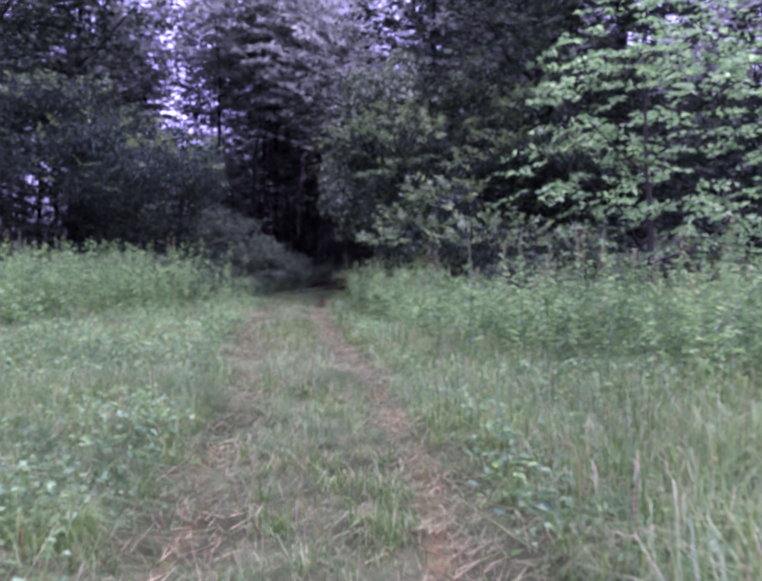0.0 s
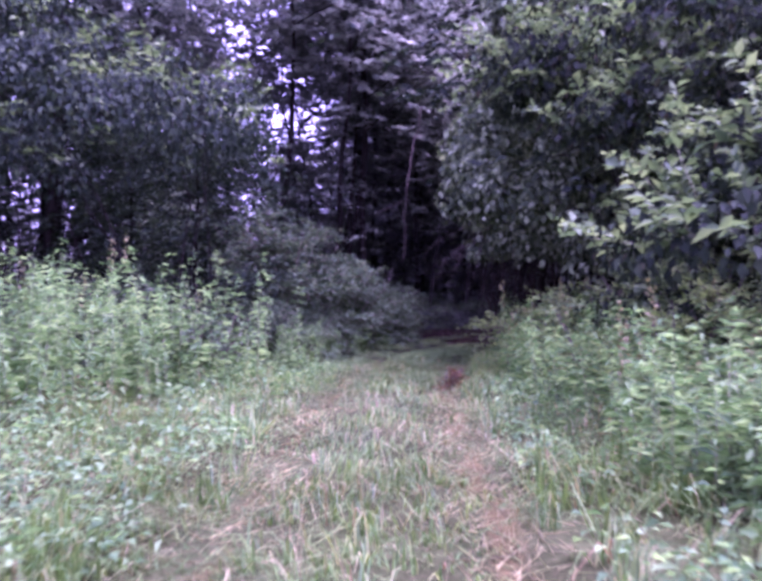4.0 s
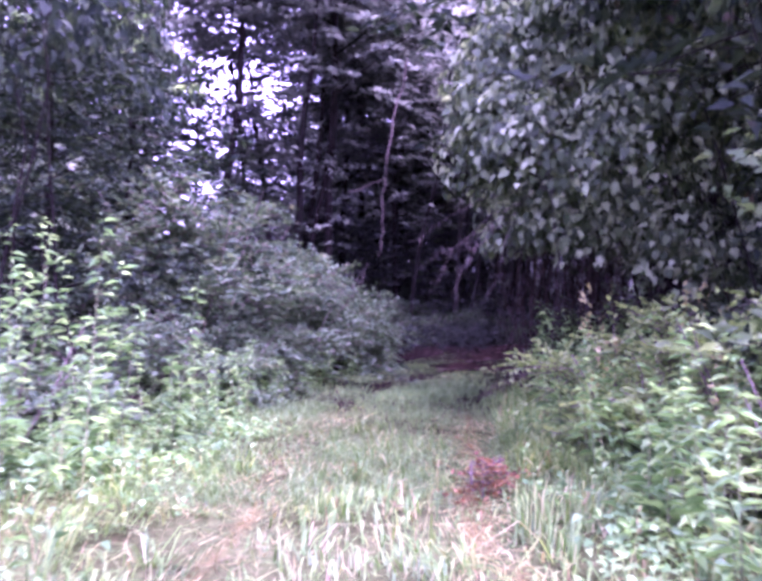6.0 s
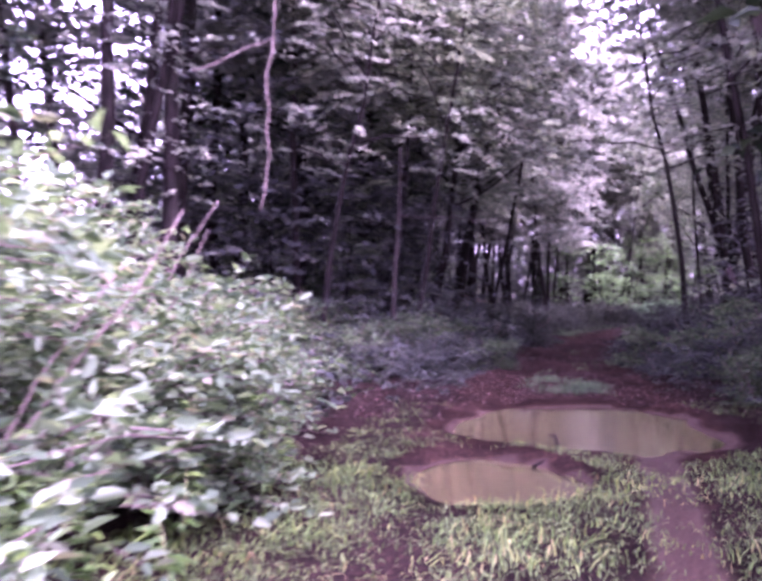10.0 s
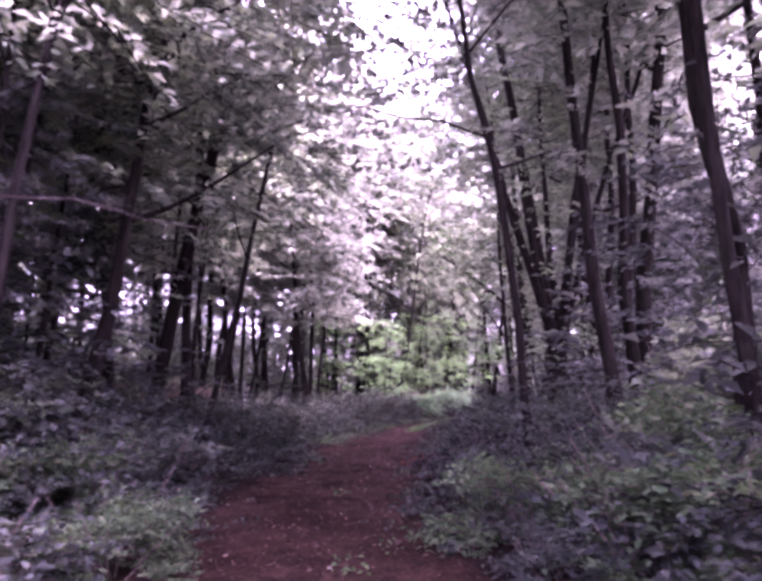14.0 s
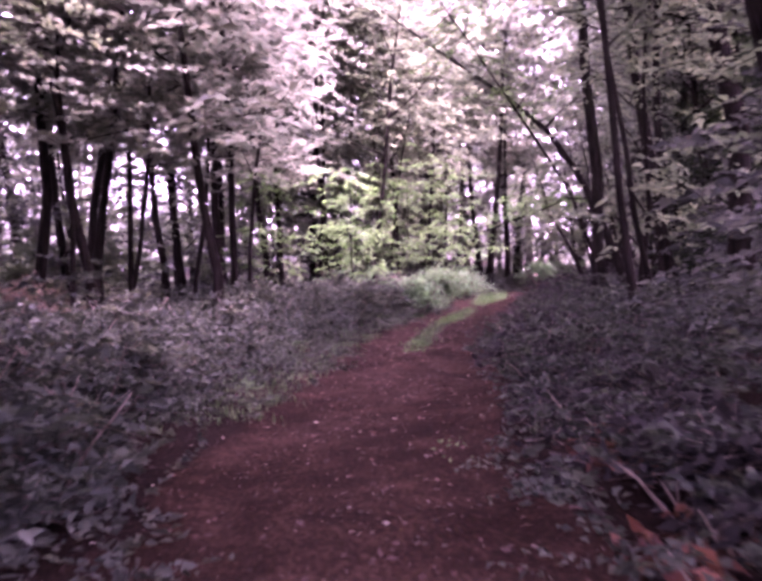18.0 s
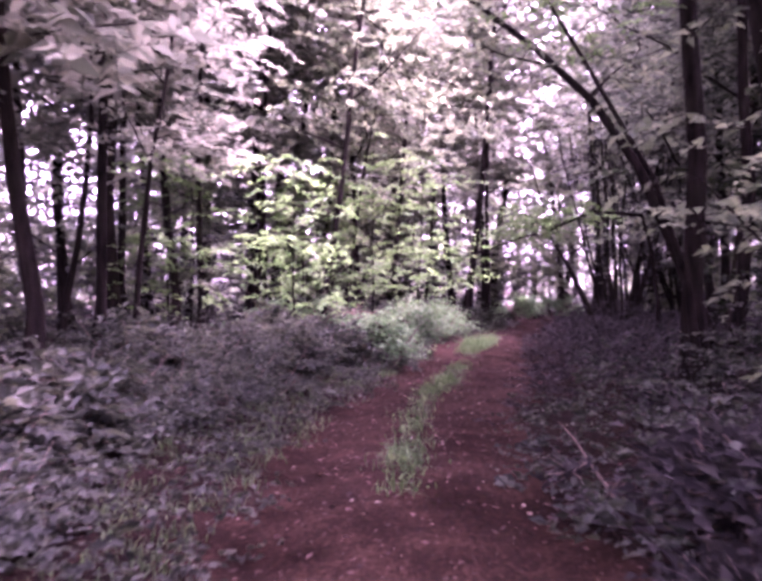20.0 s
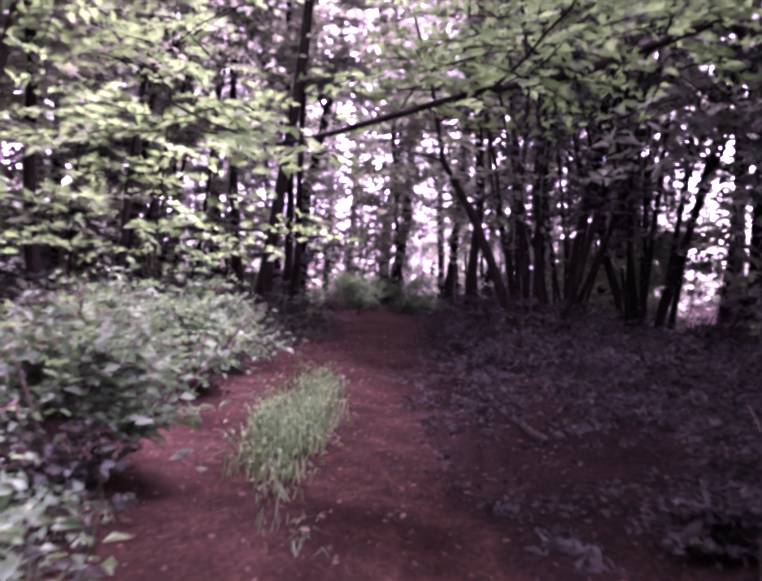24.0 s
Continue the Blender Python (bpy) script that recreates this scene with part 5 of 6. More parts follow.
# ---- grass and weeds ----
def blades(rng, p, height, width, lean=0.35, flow=0.0):
    """Bent grass blades; with flow they are laid over in swirls, as trodden grass is."""
    n = len(p)
    az = rng.uniform(0, 2 * np.pi, n)
    if flow:
        swirl = 2.6 * wave(p[:, 0], p[:, 1], 0.55) + 1.6 * wave(p[:, 0], p[:, 1], 1.6)
        az = np.where(rng.random(n) < flow, swirl + rng.normal(0, 0.55, n), az)
    out = np.stack([np.cos(az), np.sin(az), np.zeros(n)], 1)
    side = np.stack([-np.sin(az), np.cos(az), np.zeros(n)], 1)
    h, w = np.broadcast_to(height, n)[:, None], np.broadcast_to(width, n)[:, None]
    ln = np.abs(rng.normal(0, lean, n))[:, None]
    up = np.array([0, 0, 1.0])
    mid = p + up * h * 0.6 + out * h * ln * 0.35
    tip = p + up * h * np.clip(1 - ln * 0.45, 0.35, 1) + out * h * ln
    v = np.stack([p - side * w / 2, p + side * w / 2, mid + side * w * 0.4, mid - side * w * 0.4, tip], 1).reshape(-1, 3)
    k = np.arange(n)[:, None, None] * 5
    return v, (k + np.array([[0, 1, 2], [0, 2, 3], [3, 2, 4]])).reshape(-1, 3)


def tufts(rng, x, y, per, r):
    n = len(x)
    ox, oy = rng.normal(0, r, (2, n, per))
    return (x[:, None] + ox).ravel(), (y[:, None] + oy).ravel()


def right_edge(y):
    return np.interp(y, [0, 6, 9, 10.5, 12, 14, 16, 18, 21.5, 24.5, 28, 33, 38, 43], [9, 4.8, 2.7, 1.8, 1.1, 0.7, 0.45, 0.1, -0.4, -0.8, -0.95, -0.5, 1.5, 2.6])


def left_edge(y):
    return np.interp(y, [0, 14, 16, 18.6, 21.7, 25, 28, 31, 34.3, 38], [-13, -9.0, -7.8, -6.8, -5.3, -4.7, -4.5, -4.1, -3.7, -3.0])


rng = np.random.default_rng(81)
parts_green, parts_straw = [], []
for n, x0, x1, y0, y1, hh, ww in ((7500, -9, 7, 1.0, 14, 0.17, 0.007), (5500, -12, 6, 14, 28, 0.18, 0.011), (1000, -5, 1, 28, 36, 0.11, 0.008), (5000, -45, 45, -30, 22, 0.3, 0.05)):
    x, y = spread(rng, n, x0, x1, y0, y1)
    d, al = track_at(x, y)
    rut = np.exp(-(((np.abs(d) - 0.82) / 0.3) ** 2))
    keep = (rng.random(n) > 0.25 * rut) & (x < right_edge(y) + 1.5) | (y < 1)
    keep &= (ww < 0.03) | (np.abs(d) > 11)
    keep &= (wave(x, y, 1.7) + 0.5 * wave(x, y, 4.1) + rng.normal(0, 0.5, n) > -0.75)
    keep &= (y < 27) | ((x > left_edge(y) - 0.5) & (x < right_edge(y) + 0.3))
    x, y, d = x[keep], y[keep], d[keep]
    bx, by = tufts(rng, x, y, 9, 0.09 if ww < 0.03 else 0.3)
    bd = np.repeat(d, 9)
    tall_side = smooth(bd, 1.4, 3.0) * 0.8 + 0.35 * smooth(-bd, 2.0, 5.0)
    h = hh * rng.uniform(0.45, 1.3, len(bx)) * (1 + tall_side) * (1 - 0.45 * np.exp(-(((np.abs(bd) - 0.82) / 0.4) ** 2)))
    parts_green.append(blades(rng, on_ground(bx, by, -0.02), h * (1 + 0.35 * wave(bx, by, 2.1)), ww * rng.uniform(0.7, 1.6, len(bx)), 1.5, 0.7))
    pick = rng.random(len(x)) < np.where(np.abs(d) < 1.7, 0.2, 0.08)
    bx, by = tufts(rng, x[pick] + rng.normal(0, 0.2, pick.sum()), y[pick], 6, 0.12)
    parts_straw.append(blades(rng, on_ground(bx, by, -0.02), hh * rng.uniform(0.3, 1.3, len(bx)), ww * 0.7, 1.5, 0.7))
x, y = spread(rng, 1500, 0.2, 7, 1.5, 15)
d, al = track_at(x, y)
keep = (d > 1.6) & (x < right_edge(y) + 0.8)
bx, by = tufts(rng, x[keep], y[keep], 16, 0.10)
parts_green.append(blades(rng, on_ground(bx, by, -0.02), rng.uniform(0.35, 0.75, len(bx)), 0.010, 1.1))
x, y = spread(rng, 700, -8, -1, 1.5, 15)
d, al = track_at(x, y)
keep = d < -1.8
bx, by = tufts(rng, x[keep], y[keep], 14, 0.12)
parts_green.append(blades(rng, on_ground(bx, by, -0.02), rng.uniform(0.2, 0.45, len(bx)), 0.010, 1.2))
# arching tussocks
for n, x0, x1, y0, y1, per in ((2300, -9, 7, 1.2, 12, 34), (1500, -11, 5, 12, 26, 20)):
    x, y = spread(rng, n, x0, x1, y0, y1)
    d, al = track_at(x, y)
    keep = (np.abs(np.abs(d) - 0.82) > 0.22) & (x < right_edge(y) + 1.0) & (x > left_edge(y) - 0.5) & (wave(x, y, 0.7) + rng.normal(0, 0.5, n) > -0.2)
    x, y, d = x[keep], y[keep], d[keep]
    bx, by = tufts(rng, x, y, per, 0.045)
    tall_here = np.repeat(rng.uniform(0.6, 1.25, len(x)) * np.where(np.abs(d) < 0.7, 0.6, 1.0), per)
    parts_green.append(blades(rng, on_ground(bx, by, -0.02), 0.42 * tall_here * rng.uniform(0.6, 1.1, len(bx)), 0.009 if per > 25 else 0.013, 1.4, 0.5))
tagged(new("meadow_grass", tri_mesh("meadow_grass", *join(parts_green), MAT_GRASS)), "uneven green meadow grass with yellowing blades", "grass", kind="stuff")
# trampled straw lying in the ruts
y = rng.uniform(1, 29, 4500)
side = np.where(rng.random(4500) < 0.35, -0.82, 0.82) + rng.normal(0, 0.22, 4500)
tx = np.interp(y, TRACK[:, 1], TRACK[:, 0]) + side
p = on_ground(tx, y, 0.012)
az = rng.normal(1.57, 0.9, 4500)
L = rng.uniform(0.08, 0.28, 4500)
q = p + np.stack([np.cos(az) * L, np.sin(az) * L, rng.uniform(0.0, 0.07, 4500)], 1)
parts_straw.append(twigs(p, q, 0.006))
tagged(new("dry_grass", tri_mesh("dry_grass", *join(parts_straw), MAT_STRAW)), "dry straw-coloured grass trampled in and beside the wheel ruts", "grass", kind="stuff")

# thin brown seed stalks standing above the grass
x, y = spread(rng, 3000, -7, 6, 2, 24)
d, al = track_at(x, y)
keep = (np.abs(np.abs(d) - 0.82) > 0.3) & (wave(x, y, 1.4) + rng.normal(0, 0.4, len(x)) > 0.35) & (x < right_edge(y)) & (x > left_edge(y))
foot = on_ground(x[keep], y[keep], 0)
n = len(foot)
top = foot + np.stack([rng.normal(0, 0.1, n), rng.normal(0, 0.1, n), rng.uniform(0.3, 0.6, n)], 1)
lv = leaves(np.repeat(top, 5, 0) - np.stack([np.zeros(5 * n), np.zeros(5 * n), rng.uniform(0, 0.12, 5 * n)], 1), rng.normal(0, 0.5, (5 * n, 3)) + [0, 0, 1.0], rng.normal(0, 1, (5 * n, 3)), 0.05, 0.014)
tagged(new("seed_grass", tri_mesh("seed_grass", *join([twigs(foot, top, 0.0035), lv]), MAT_SEED)), "thin brown seed stalks standing above the meadow grass", "grass", kind="stuff")

# broad-leaved meadow weeds
x, y = spread(rng, 12500, -12, 8, 2, 28)
d, al = track_at(x, y)
keep = (np.abs(d) > 1.25) & (x < right_edge(y) + 0.6) & (x > left_edge(y) - 1) & (wave(x, y, 0.9) + rng.normal(0, 0.4, len(x)) > -0.1)
x, y = x[keep], y[keep]
lx, ly = tufts(rng, x, y, 13, 0.12)
p = on_ground(lx, ly, 0) + np.stack([np.zeros(len(lx)), np.zeros(len(lx)), rng.uniform(0.03, 0.3, len(lx)) * (1 + 0.9 * wave(lx, ly, 0.8))], 1)
size = rng.uniform(0.045, 0.105, len(p))
lv = leaves(p, rng.normal(0, 1, (len(p), 3)) * [1, 1, 0.3], np.array([0, 0, 1.0]) + rng.normal(0, 0.4, (len(p), 3)), size, size * 0.55)
tagged(new("meadow_weeds", tri_mesh("meadow_weeds", *lv, MAT_WEED)), "low broad-leaved green weeds in the meadow grass", "weeds", kind="stuff")


def weed_stand(name, seed, x, y, height, leaf, per, label, seeded=0.15, mat=MAT_WEED, fall=None):
    """Tall unbranched weeds: a stem each, narrow leaves all the way up, some with seed heads."""
    rng = np.random.default_rng(seed)
    n = len(x)
    foot = on_ground(x, y, -0.02)
    h = height * rng.uniform(0.6, 1.15, n) * (1 + 0.22 * wave(x, y, 1.1))
    if fall:
        h *= 1 - 0.42 * smooth(y, *fall)
    top = foot + np.stack([rng.normal(0, 0.09, n) * h, rng.normal(0, 0.09, n) * h, h], 1)
    root = tagged(new(name), label, "weeds", kind="stuff")
    part("stems", tri_mesh("stems", *twigs(foot, top, 0.007), MAT_STEM), root)
    u = rng.uniform(0.12, 1.0, (n, per))
    p = foot[:, None] + (top - foot)[:, None] * u[..., None]
    az = rng.uniform(0, 2 * np.pi, (n, per))
    ax = np.stack([np.cos(az), np.sin(az), rng.uniform(-0.2, 0.7, (n, per))], -1)
    size = leaf * rng.uniform(0.6, 1.2, n * per) * (1.25 - 0.6 * u.ravel())
    lv = leaves(p.reshape(-1, 3), ax.reshape(-1, 3), np.array([0, 0, 1.0]) + rng.normal(0, 0.3, (n * per, 3)), size, size * 0.26, 0.2, 0.35)
    part("foliage", tri_mesh("foliage", *lv, mat), root)
    s = rng.random(n) < seeded
    if s.any():
        k = 16
        base = top[s][:, None] + np.stack([rng.normal(0, 0.02, (s.sum(), k)), rng.normal(0, 0.02, (s.sum(), k)), np.linspace(-0.1, 0.28, k)[None] * np.ones((s.sum(), 1))], -1)
        base = base.reshape(-1, 3)
        part("seed_heads", tri_mesh("seed_heads", *leaves(base, rng.normal(0, 1, (len(base), 3)) + [0, 0, 0.8], rng.normal(0, 1, (len(base), 3)), 0.06, 0.03), MAT_SEED), root)
    return root


x, y = spread(rng, 3000, 0, 14, 6, 21)
keep = (x > right_edge(y) + rng.normal(0.1, 0.25, len(x))) & (y < 21.5 - 0.15 * x) & (x < right_edge(y) + 8)
weed_stand("tall_weeds", 82, x[keep], y[keep], 1.42, 0.15, 34, "thick stand of tall pale green weeds beside the meadow", 0.08, fall=(12.3, 14.5))
x, y = spread(rng, 1700, -16, -4.5, 13, 26)
keep = (x < left_edge(y) + rng.normal(0, 0.3, len(x))) & (x > left_edge(y) - 6)
weed_stand("tall_weeds", 83, x[keep], y[keep], 1.7, 0.17, 40, "stand of bushy green weeds along the dark forest edge", 0.05)
x, y = spread(rng, 1300, -1.2, 3.4, 15, 34)
keep = (x > right_edge(y) - 0.2) & (x < right_edge(y) + 1.6)
weed_stand("tall_weeds", 84, x[keep], y[keep], 1.2, 0.15, 30, "chest-high green weeds crowding the edge of the way in", 0.05)
x, y = spread(rng, 700, -8, -3, 23, 36)
keep = (x < left_edge(y) + 0.15) & (x > left_edge(y) - 1.5)
weed_stand("tall_weeds", 85, x[keep], y[keep], 0.75, 0.13, 26, "waist-high weeds at the foot of the shrubs", 0.0)

x, y = spread(rng, 420, -1.7, 0.2, 25.5, 31)
keep = x > right_edge(y) - 0.55
bx, by = tufts(rng, x[keep], y[keep], 16, 0.07)
tagged(new("lush_grass", tri_mesh("lush_grass", *blades(rng, on_ground(bx, by, -0.02), rng.uniform(0.2, 0.45, len(bx)), 0.011, 1.0), MAT_GRASS)), "lush green grass at the foot of the vine curtain", "grass", kind="stuff")

# thick woolly flower spikes standing above the weeds
rng = np.random.default_rng(87)
for x, y, h in ((1.14, 10.45, 1.84), (1.84, 10.9, 1.94), (2.25, 11.0, 1.85), (2.6, 10.8, 1.9), (3.1, 11.3, 1.85), (3.9, 11.6, 1.9), (0.75, 10.9, 1.7), (-7.4, 17.0, 1.95), (-6.9, 17.4, 2.0), (-8.2, 16.6, 1.95), (-7.9, 17.9, 2.1)):
    spike = tagged(new("flower_spike"), "thick upright brown-green flower spike of a tall weed", "weed", "flower spikes")
    spike.matrix_basis = place(x, y, rng.uniform(0, 360))
    part("stem", tri_mesh("stem", *tube(bent(rng, (0, 0, -0.05), (rng.normal(0, 0.05), rng.normal(0, 0.05), h - 0.3), 5, 0.03), np.linspace(0.010, 0.007, 5), 6), MAT_STEM, True), spike)
    part("seed_head", tri_mesh("seed_head", *tube(bent(rng, (0, 0, h - 0.34), (rng.normal(0, 0.03), rng.normal(0, 0.03), h), 6, 0.03), [0.009, 0.013, 0.015, 0.014, 0.011, 0.005], 8, 0.3, rng), MAT_STEM, True), spike)
    u = rng.uniform(0.1, 0.84, 34)
    a2 = rng.uniform(0, 2 * np.pi, 34)
    part("foliage", tri_mesh("foliage", *leaves(np.stack([0 * u, 0 * u, u * h], 1), np.stack([np.cos(a2), np.sin(a2), 0.5 + 0 * u], 1), np.array([0, 0, 1.0]) + rng.normal(0, 0.2, (34, 3)), 0.26 - 0.17 * u, 0.075 - 0.045 * u), MAT_WEED), spike)

# ---- forest floor plants ----
rng = np.random.default_rng(91)
pieces, shade_pieces = [], []
for n, dmax, y0, y1, lf in ((15000, 5.0, 40, 84, 0.06), (9000, 14.0, 36, 100, 0.095)):
    x, y = spread(rng, n * 5, -16, 44, y0, y1)
    d, al = track_at(x, y)
    near = 1.45 - 0.4 * smooth(y, 43, 46)
    keep = (np.abs(d) > near + 0.35 * wave(x, y, 1.3)) & (np.abs(d) < dmax) & (puddle_depth(x, y) < 0.01)
    keep &= (d < 0) | (y < 62) | (rng.random(len(x)) < np.where(y < 63.5, 0.9, 0.65) * (1.0 if dmax < 6 else 0.8))
    x, y = x[keep][:n], y[keep][:n]
    az = rng.uniform(0, 2 * np.pi, len(x))
    d = np.abs(track_at(x, y)[0])
    st = on_ground(x, y, 0) + np.stack([0 * x, 0 * x, rng.uniform(0.05, 0.75, len(x)) * (1 + 0.6 * smooth(y, 42, 45) * (1 - smooth(y, 56, 60))) * smooth(d, 0.75, 2.1) * (1 + 0.4 * wave(x, y, 0.9))], 1)
    aim, reach = np.stack([np.cos(az), np.sin(az), rng.uniform(0.1, 0.6, len(x))], 1), rng.uniform(0.25, 0.5, len(x))
    # plants at the far right take the leaf colour with shade put in
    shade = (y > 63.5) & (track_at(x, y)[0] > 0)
    for sel, out in ((~shade, pieces), (shade, shade_pieces)):
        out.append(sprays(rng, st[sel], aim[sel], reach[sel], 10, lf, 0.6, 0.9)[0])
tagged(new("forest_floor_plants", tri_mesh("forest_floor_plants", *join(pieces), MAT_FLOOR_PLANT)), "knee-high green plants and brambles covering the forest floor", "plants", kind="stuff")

tagged(new("forest_floor_plants", tri_mesh("forest_floor_plants", *join(shade_pieces), MAT_SHADE_TONED)), "sparse brownish forest floor plants, shade put into their leaf colour", "plants", kind="stuff")

# grass along the left of the track and tufts on its middle
x, y = spread(rng, 34000, -3, 20, 30, 80)
d, al = track_at(x, y)
verge = (d < -1.05) & (d > -2.4) & (y > 57) & (y < 72) & (rng.random(len(x)) < 0.75)
middle = (np.abs(d + 0.05 + 0.1 * wave(x, y, 0.8)) < 0.12) & (y > 61.5) & (y < 75) & (wave(x, y, 1.2) > -0.1)
isle = ((x - 0.45) / 0.6) ** 2 + ((y - 42.0) / 1.2) ** 2 < 1 + 0.4 * wave(x, y, 3.0)
bank = (y < 40) & (((d > -2.2) & (d < -0.9)) | ((d > 1.1) & (d < 2.4)) | (np.abs(d) < 0.5)) & (puddle_depth(x, y) < 0.02)
gx2, gy2 = spread(rng, 7000, -5, 1.6, 24.5, 37)
gd = track_at(gx2, gy2)[0]
open_way = (gx2 > left_edge(gy2) - 0.2) & (gx2 < right_edge(gy2) + 0.5) & (np.abs(np.abs(gd) - 0.82) > 0.3 * rng.random(7000)) & (wave(gx2, gy2, 1.5) + rng.normal(0, 0.5, 7000) > -0.3)
bx, by = tufts(rng, np.concatenate([x[bank], gx2[open_way]]), np.concatenate([y[bank], gy2[open_way]]), 9, 0.09)
ok = puddle_depth(bx, by) < 0.015
tagged(new("bank_grass", tri_mesh("bank_grass", *blades(rng, on_ground(bx[ok], by[ok], -0.01), rng.uniform(0.05, 0.18, ok.sum()) * (1 - 0.6 * smooth(by[ok], 32, 33.5)), 0.007, 1.2), MAT_BANK)), "fresh green grass round the muddy puddles", "grass", kind="stuff")
keep = verge | middle | isle
ix, iy = tufts(rng, x[isle], y[isle], 18, 0.1)
bx, by = tufts(rng, x[keep], y[keep], 9, 0.09)
bx, by = np.concatenate([bx, ix]), np.concatenate([by, iy])
ok = puddle_depth(bx, by) < 0.05
tagged(new("verge_grass", tri_mesh("verge_grass", *blades(rng, on_ground(bx[ok], by[ok], -0.01), rng.uniform(0.04, 0.15, ok.sum()), 0.008, 1.0), MAT_VERGE)), "short green grass on the verge and middle of the track", "grass", kind="stuff")

x, y = spread(rng, 5200, 7, 19, 61, 77)
d, al = track_at(x, y)
clump = smooth(y, 71.2, 71.9) * (1 - smooth(y, 74.6, 75.3))
keep = (np.abs(d + 0.03 + 0.1 * wave(x, y, 0.8)) < 0.05 + 0.08 * wave(x, y, 2.0) + 0.22 * clump) & ((y < 69.9) | (y > 71.2)) & (y < 75.4)
x2, y2 = spread(rng, 2600, 0, 7, 43, 58)
d2 = track_at(x2, y2)[0]
k2 = (np.abs(d2) < 1.25) & (wave(x2, y2, 1.9) + rng.normal(0, 0.2, 2600) > 0.95)
x, y, keep = np.concatenate([x, x2]), np.concatenate([y, y2]), np.concatenate([keep, k2])
lx, ly = tufts(rng, x[keep], y[keep], 12, 0.09)
size = rng.uniform(0.03, 0.06, len(lx))
p = on_ground(lx, ly, 0.02) + np.stack([0 * lx, 0 * lx, rng.uniform(0, 0.12, len(lx)) * (1 + 1.2 * smooth(ly, 71, 72))], 1)
lv = leaves(p, rng.normal(0, 1, (len(p), 3)) * [1, 1, 0.3], np.array([0, 0, 1.0]) + rng.normal(0, 0.4, (len(p), 3)), size, size * 0.65)
bx, by = tufts(rng, x[keep & (y > 60)], y[keep & (y > 60)], 20, 0.08)
tuft = blades(rng, on_ground(bx, by, -0.01), rng.uniform(0.06, 0.15, len(bx)) * (1 + 1.0 * smooth(by, 71, 72)), 0.009, 0.9)
tagged(new("track_weeds", tri_mesh("track_weeds", *join([lv, tuft]), MAT_STRIP)), "strip of small green plants and grass between the wheel ruts", "weeds", kind="stuff")

# fallen leaves and bits of wood on the track
n = 15000
y = rng.uniform(37, 80, n)
off = rng.normal(0, 1.2, n)
y[:5200] = rng.uniform(38.6, 44, 5200)
off[:5200] = 1.6 * off[:5200] - 0.5
x = np.interp(y, TRACK[:, 1], TRACK[:, 0]) + off
x[-900:], y[-900:] = rng.normal(5.3, 0.6, 900), rng.normal(50.4, 1.3, 900)
x[-1500:-900], y[-1500:-900] = rng.normal(3.4, 0.5, 600), rng.normal(46.2, 1.2, 600)
ok = puddle_depth(x, y) < 0.12
x, y = x[ok], y[ok]
size = 0.018 + 0.05 * rng.random(len(x)) ** 2
lv = leaves(on_ground(x, y, 0.012), rng.normal(0, 1, (len(x), 3)) * [1, 1, 0.12], np.array([0, 0, 1.0]) + rng.normal(0, 0.3, (len(x), 3)), size, size * 0.6, 0.1, -0.1)
tagged(new("fallen_leaves", tri_mesh("fallen_leaves", *lv, MAT_LITTER)), "scattered fallen leaves, red-brown and pale, on the track", "leaves", kind="stuff")
rng = np.random.default_rng(93)
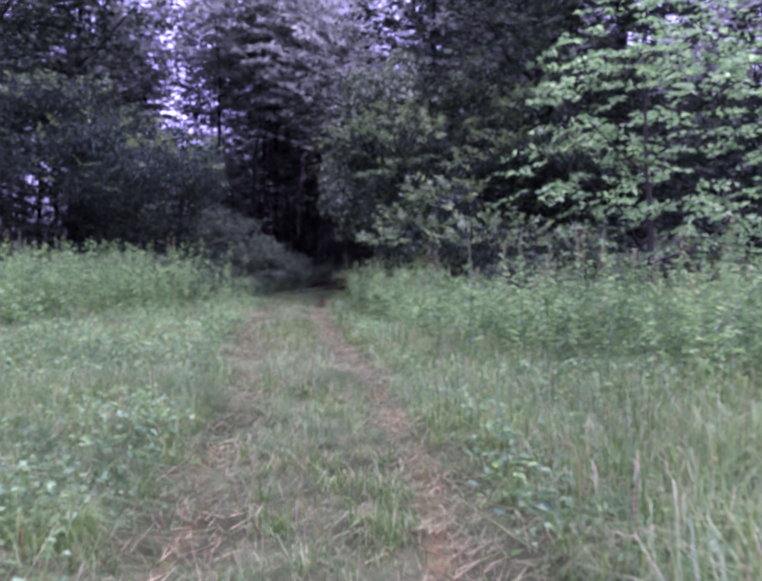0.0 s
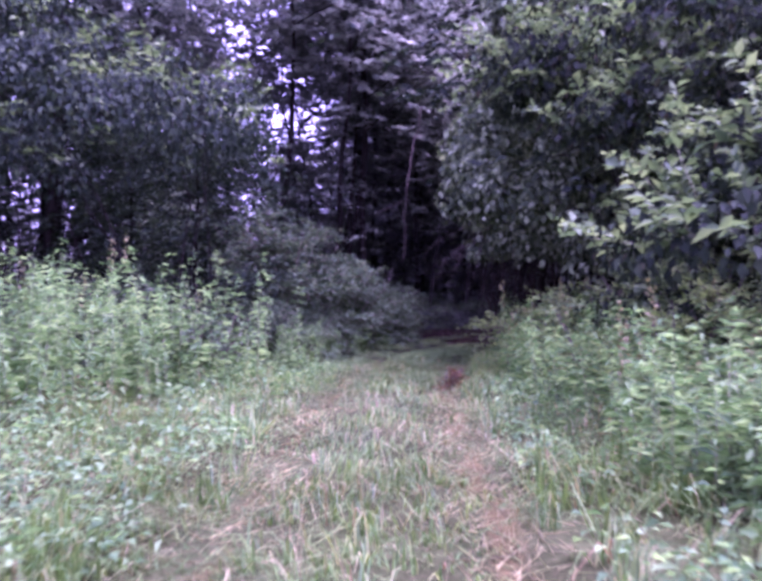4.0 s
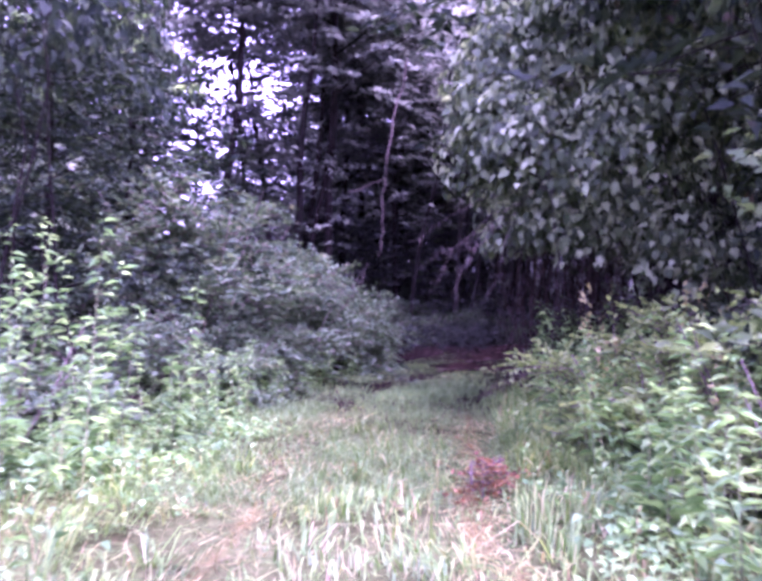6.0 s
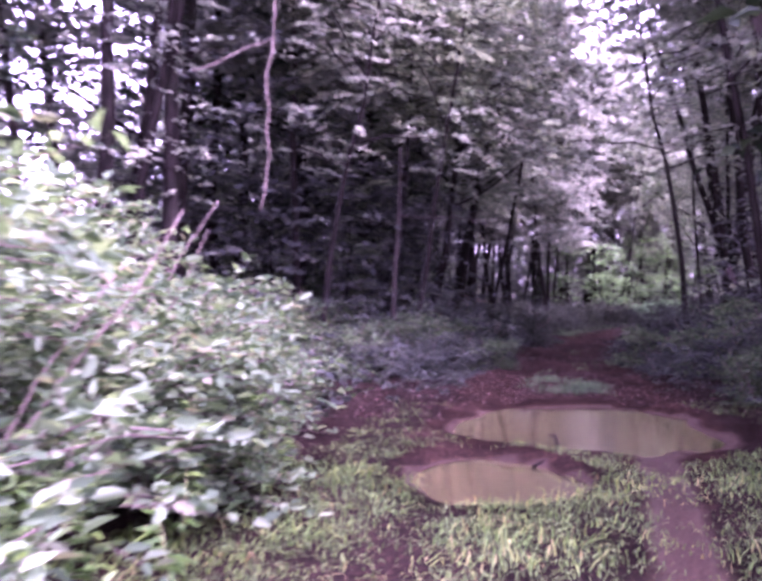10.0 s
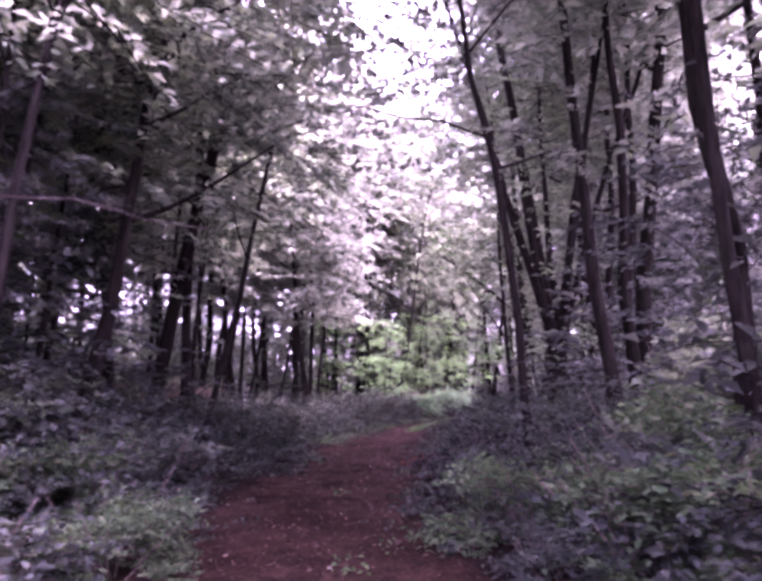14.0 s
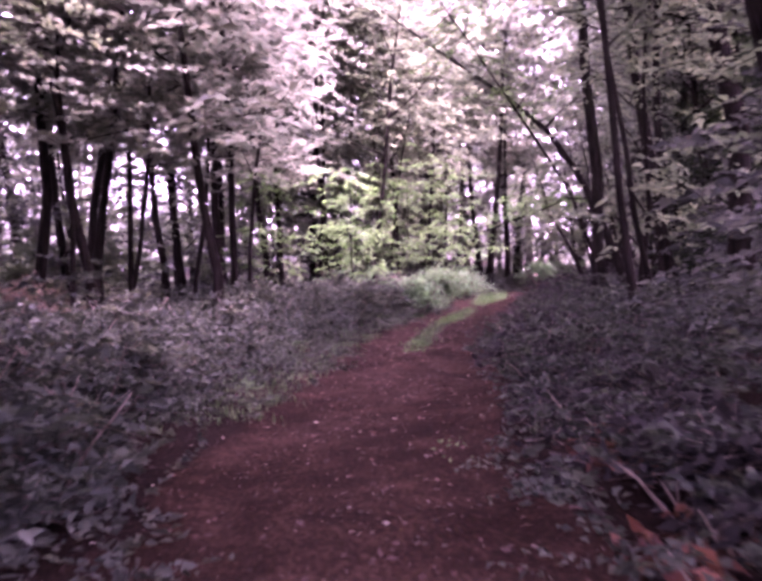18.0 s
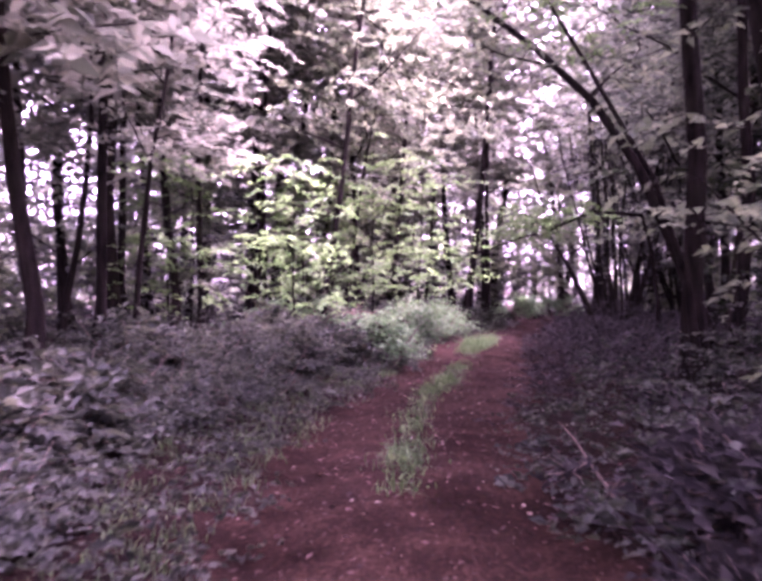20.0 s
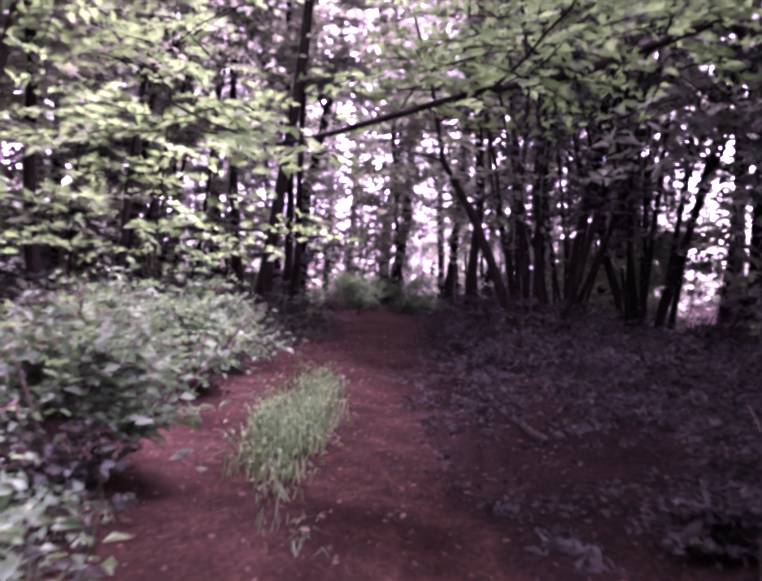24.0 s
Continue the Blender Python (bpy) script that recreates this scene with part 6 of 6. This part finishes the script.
for x, y, az, L, r in ((8.4, 57.2, 30, 1.9, 0.03), (-2.9, 47.4, 100, 1.5, 0.025), (16.9, 71.6, 60, 2.2, 0.035), (19.4, 74.4, 150, 1.6, 0.03), (14.8, 68.2, 20, 1.4, 0.022), (5.2, 52.4, 75, 1.3, 0.02), (7.4, 64.6, 130, 1.8, 0.03), (17.8, 72.8, 110, 1.1, 0.02)):
    limb = tagged(new("fallen_branch"), "dead grey-brown branch lying on the forest floor", "branch", "fallen branches")
    limb.matrix_basis = place(x, y, az)
    ln = bent(rng, (0, 0, 0.03), (L, 0, 0.1), 8, 0.1)
    ln[:, 2] = np.maximum(ln[:, 2], 0.02)
    part("stem", tri_mesh("stem", *tube(ln, np.linspace(r, r * 0.35, 8), 6, 0.1, rng), MAT_BARK_PALE, True), limb)
    a = ln[rng.integers(2, 7, 5)]
    part("twigwork", tri_mesh("twigwork", *twigs(a, a + np.abs(rng.normal(0, 0.25, (5, 3))) * [1, rng.choice([-1, 1]), 0.6], 0.008), MAT_BARK_PALE), limb)
stick_line = [(-1.25, 36.45, -0.045), (-1.05, 36.6, 0.0), (-0.93, 36.85, 0.06), (-0.88, 37.2, 0.1), (-0.84, 37.6, 0.03)]
tagged(new("stick", tri_mesh("stick", *tube(stick_line, [0.018, 0.02, 0.018, 0.014, 0.01], 6), MAT_BARK, True)), "bent dark stick lying in the muddy puddle", "stick")

# ---- far woods ----
rng = np.random.default_rng(95)
pieces, poles = [], []
n = 11000
az = rng.uniform(radians(-62), radians(62), n)
dist = rng.uniform(60, 105, n)
p = np.stack([4 + np.sin(az) * dist, 30 + np.cos(az) * dist * 1.05, 18 * rng.random(n) ** 1.9 + 0.2], 1)
far_d = track_at(p[:, 0], p[:, 1])[0]
keep = (far_d > -18) | (p[:, 0] < 2) | (rng.random(n) < 0.6)
p = p[keep & ((np.abs(far_d) > 4.5) | (p[:, 1] > 92))]
a2 = rng.uniform(0, 2 * np.pi, len(p))
lv, _ = sprays(rng, p, np.stack([np.cos(a2), np.sin(a2), rng.uniform(-0.2, 0.3, len(p))], 1), rng.uniform(1.0, 2.2, len(p)), 10, 0.47)
far = tagged(new("far_woods"), "distant woodland of crowded trunks and foliage", "woods", kind="stuff")
part("foliage", tri_mesh("foliage", *lv, MAT_CANOPY), far)
k = rng.integers(0, len(p), 420)
foot = p[k] * [1, 1, 0]
part("trunks", tri_mesh("trunks", *twigs(foot - [0, 0, 0.2], foot + np.stack([rng.normal(0, 0.6, 420), rng.normal(0, 0.6, 420), rng.uniform(14, 19, 420)], 1), rng.uniform(0.1, 0.24, 420)), MAT_BARK), far)
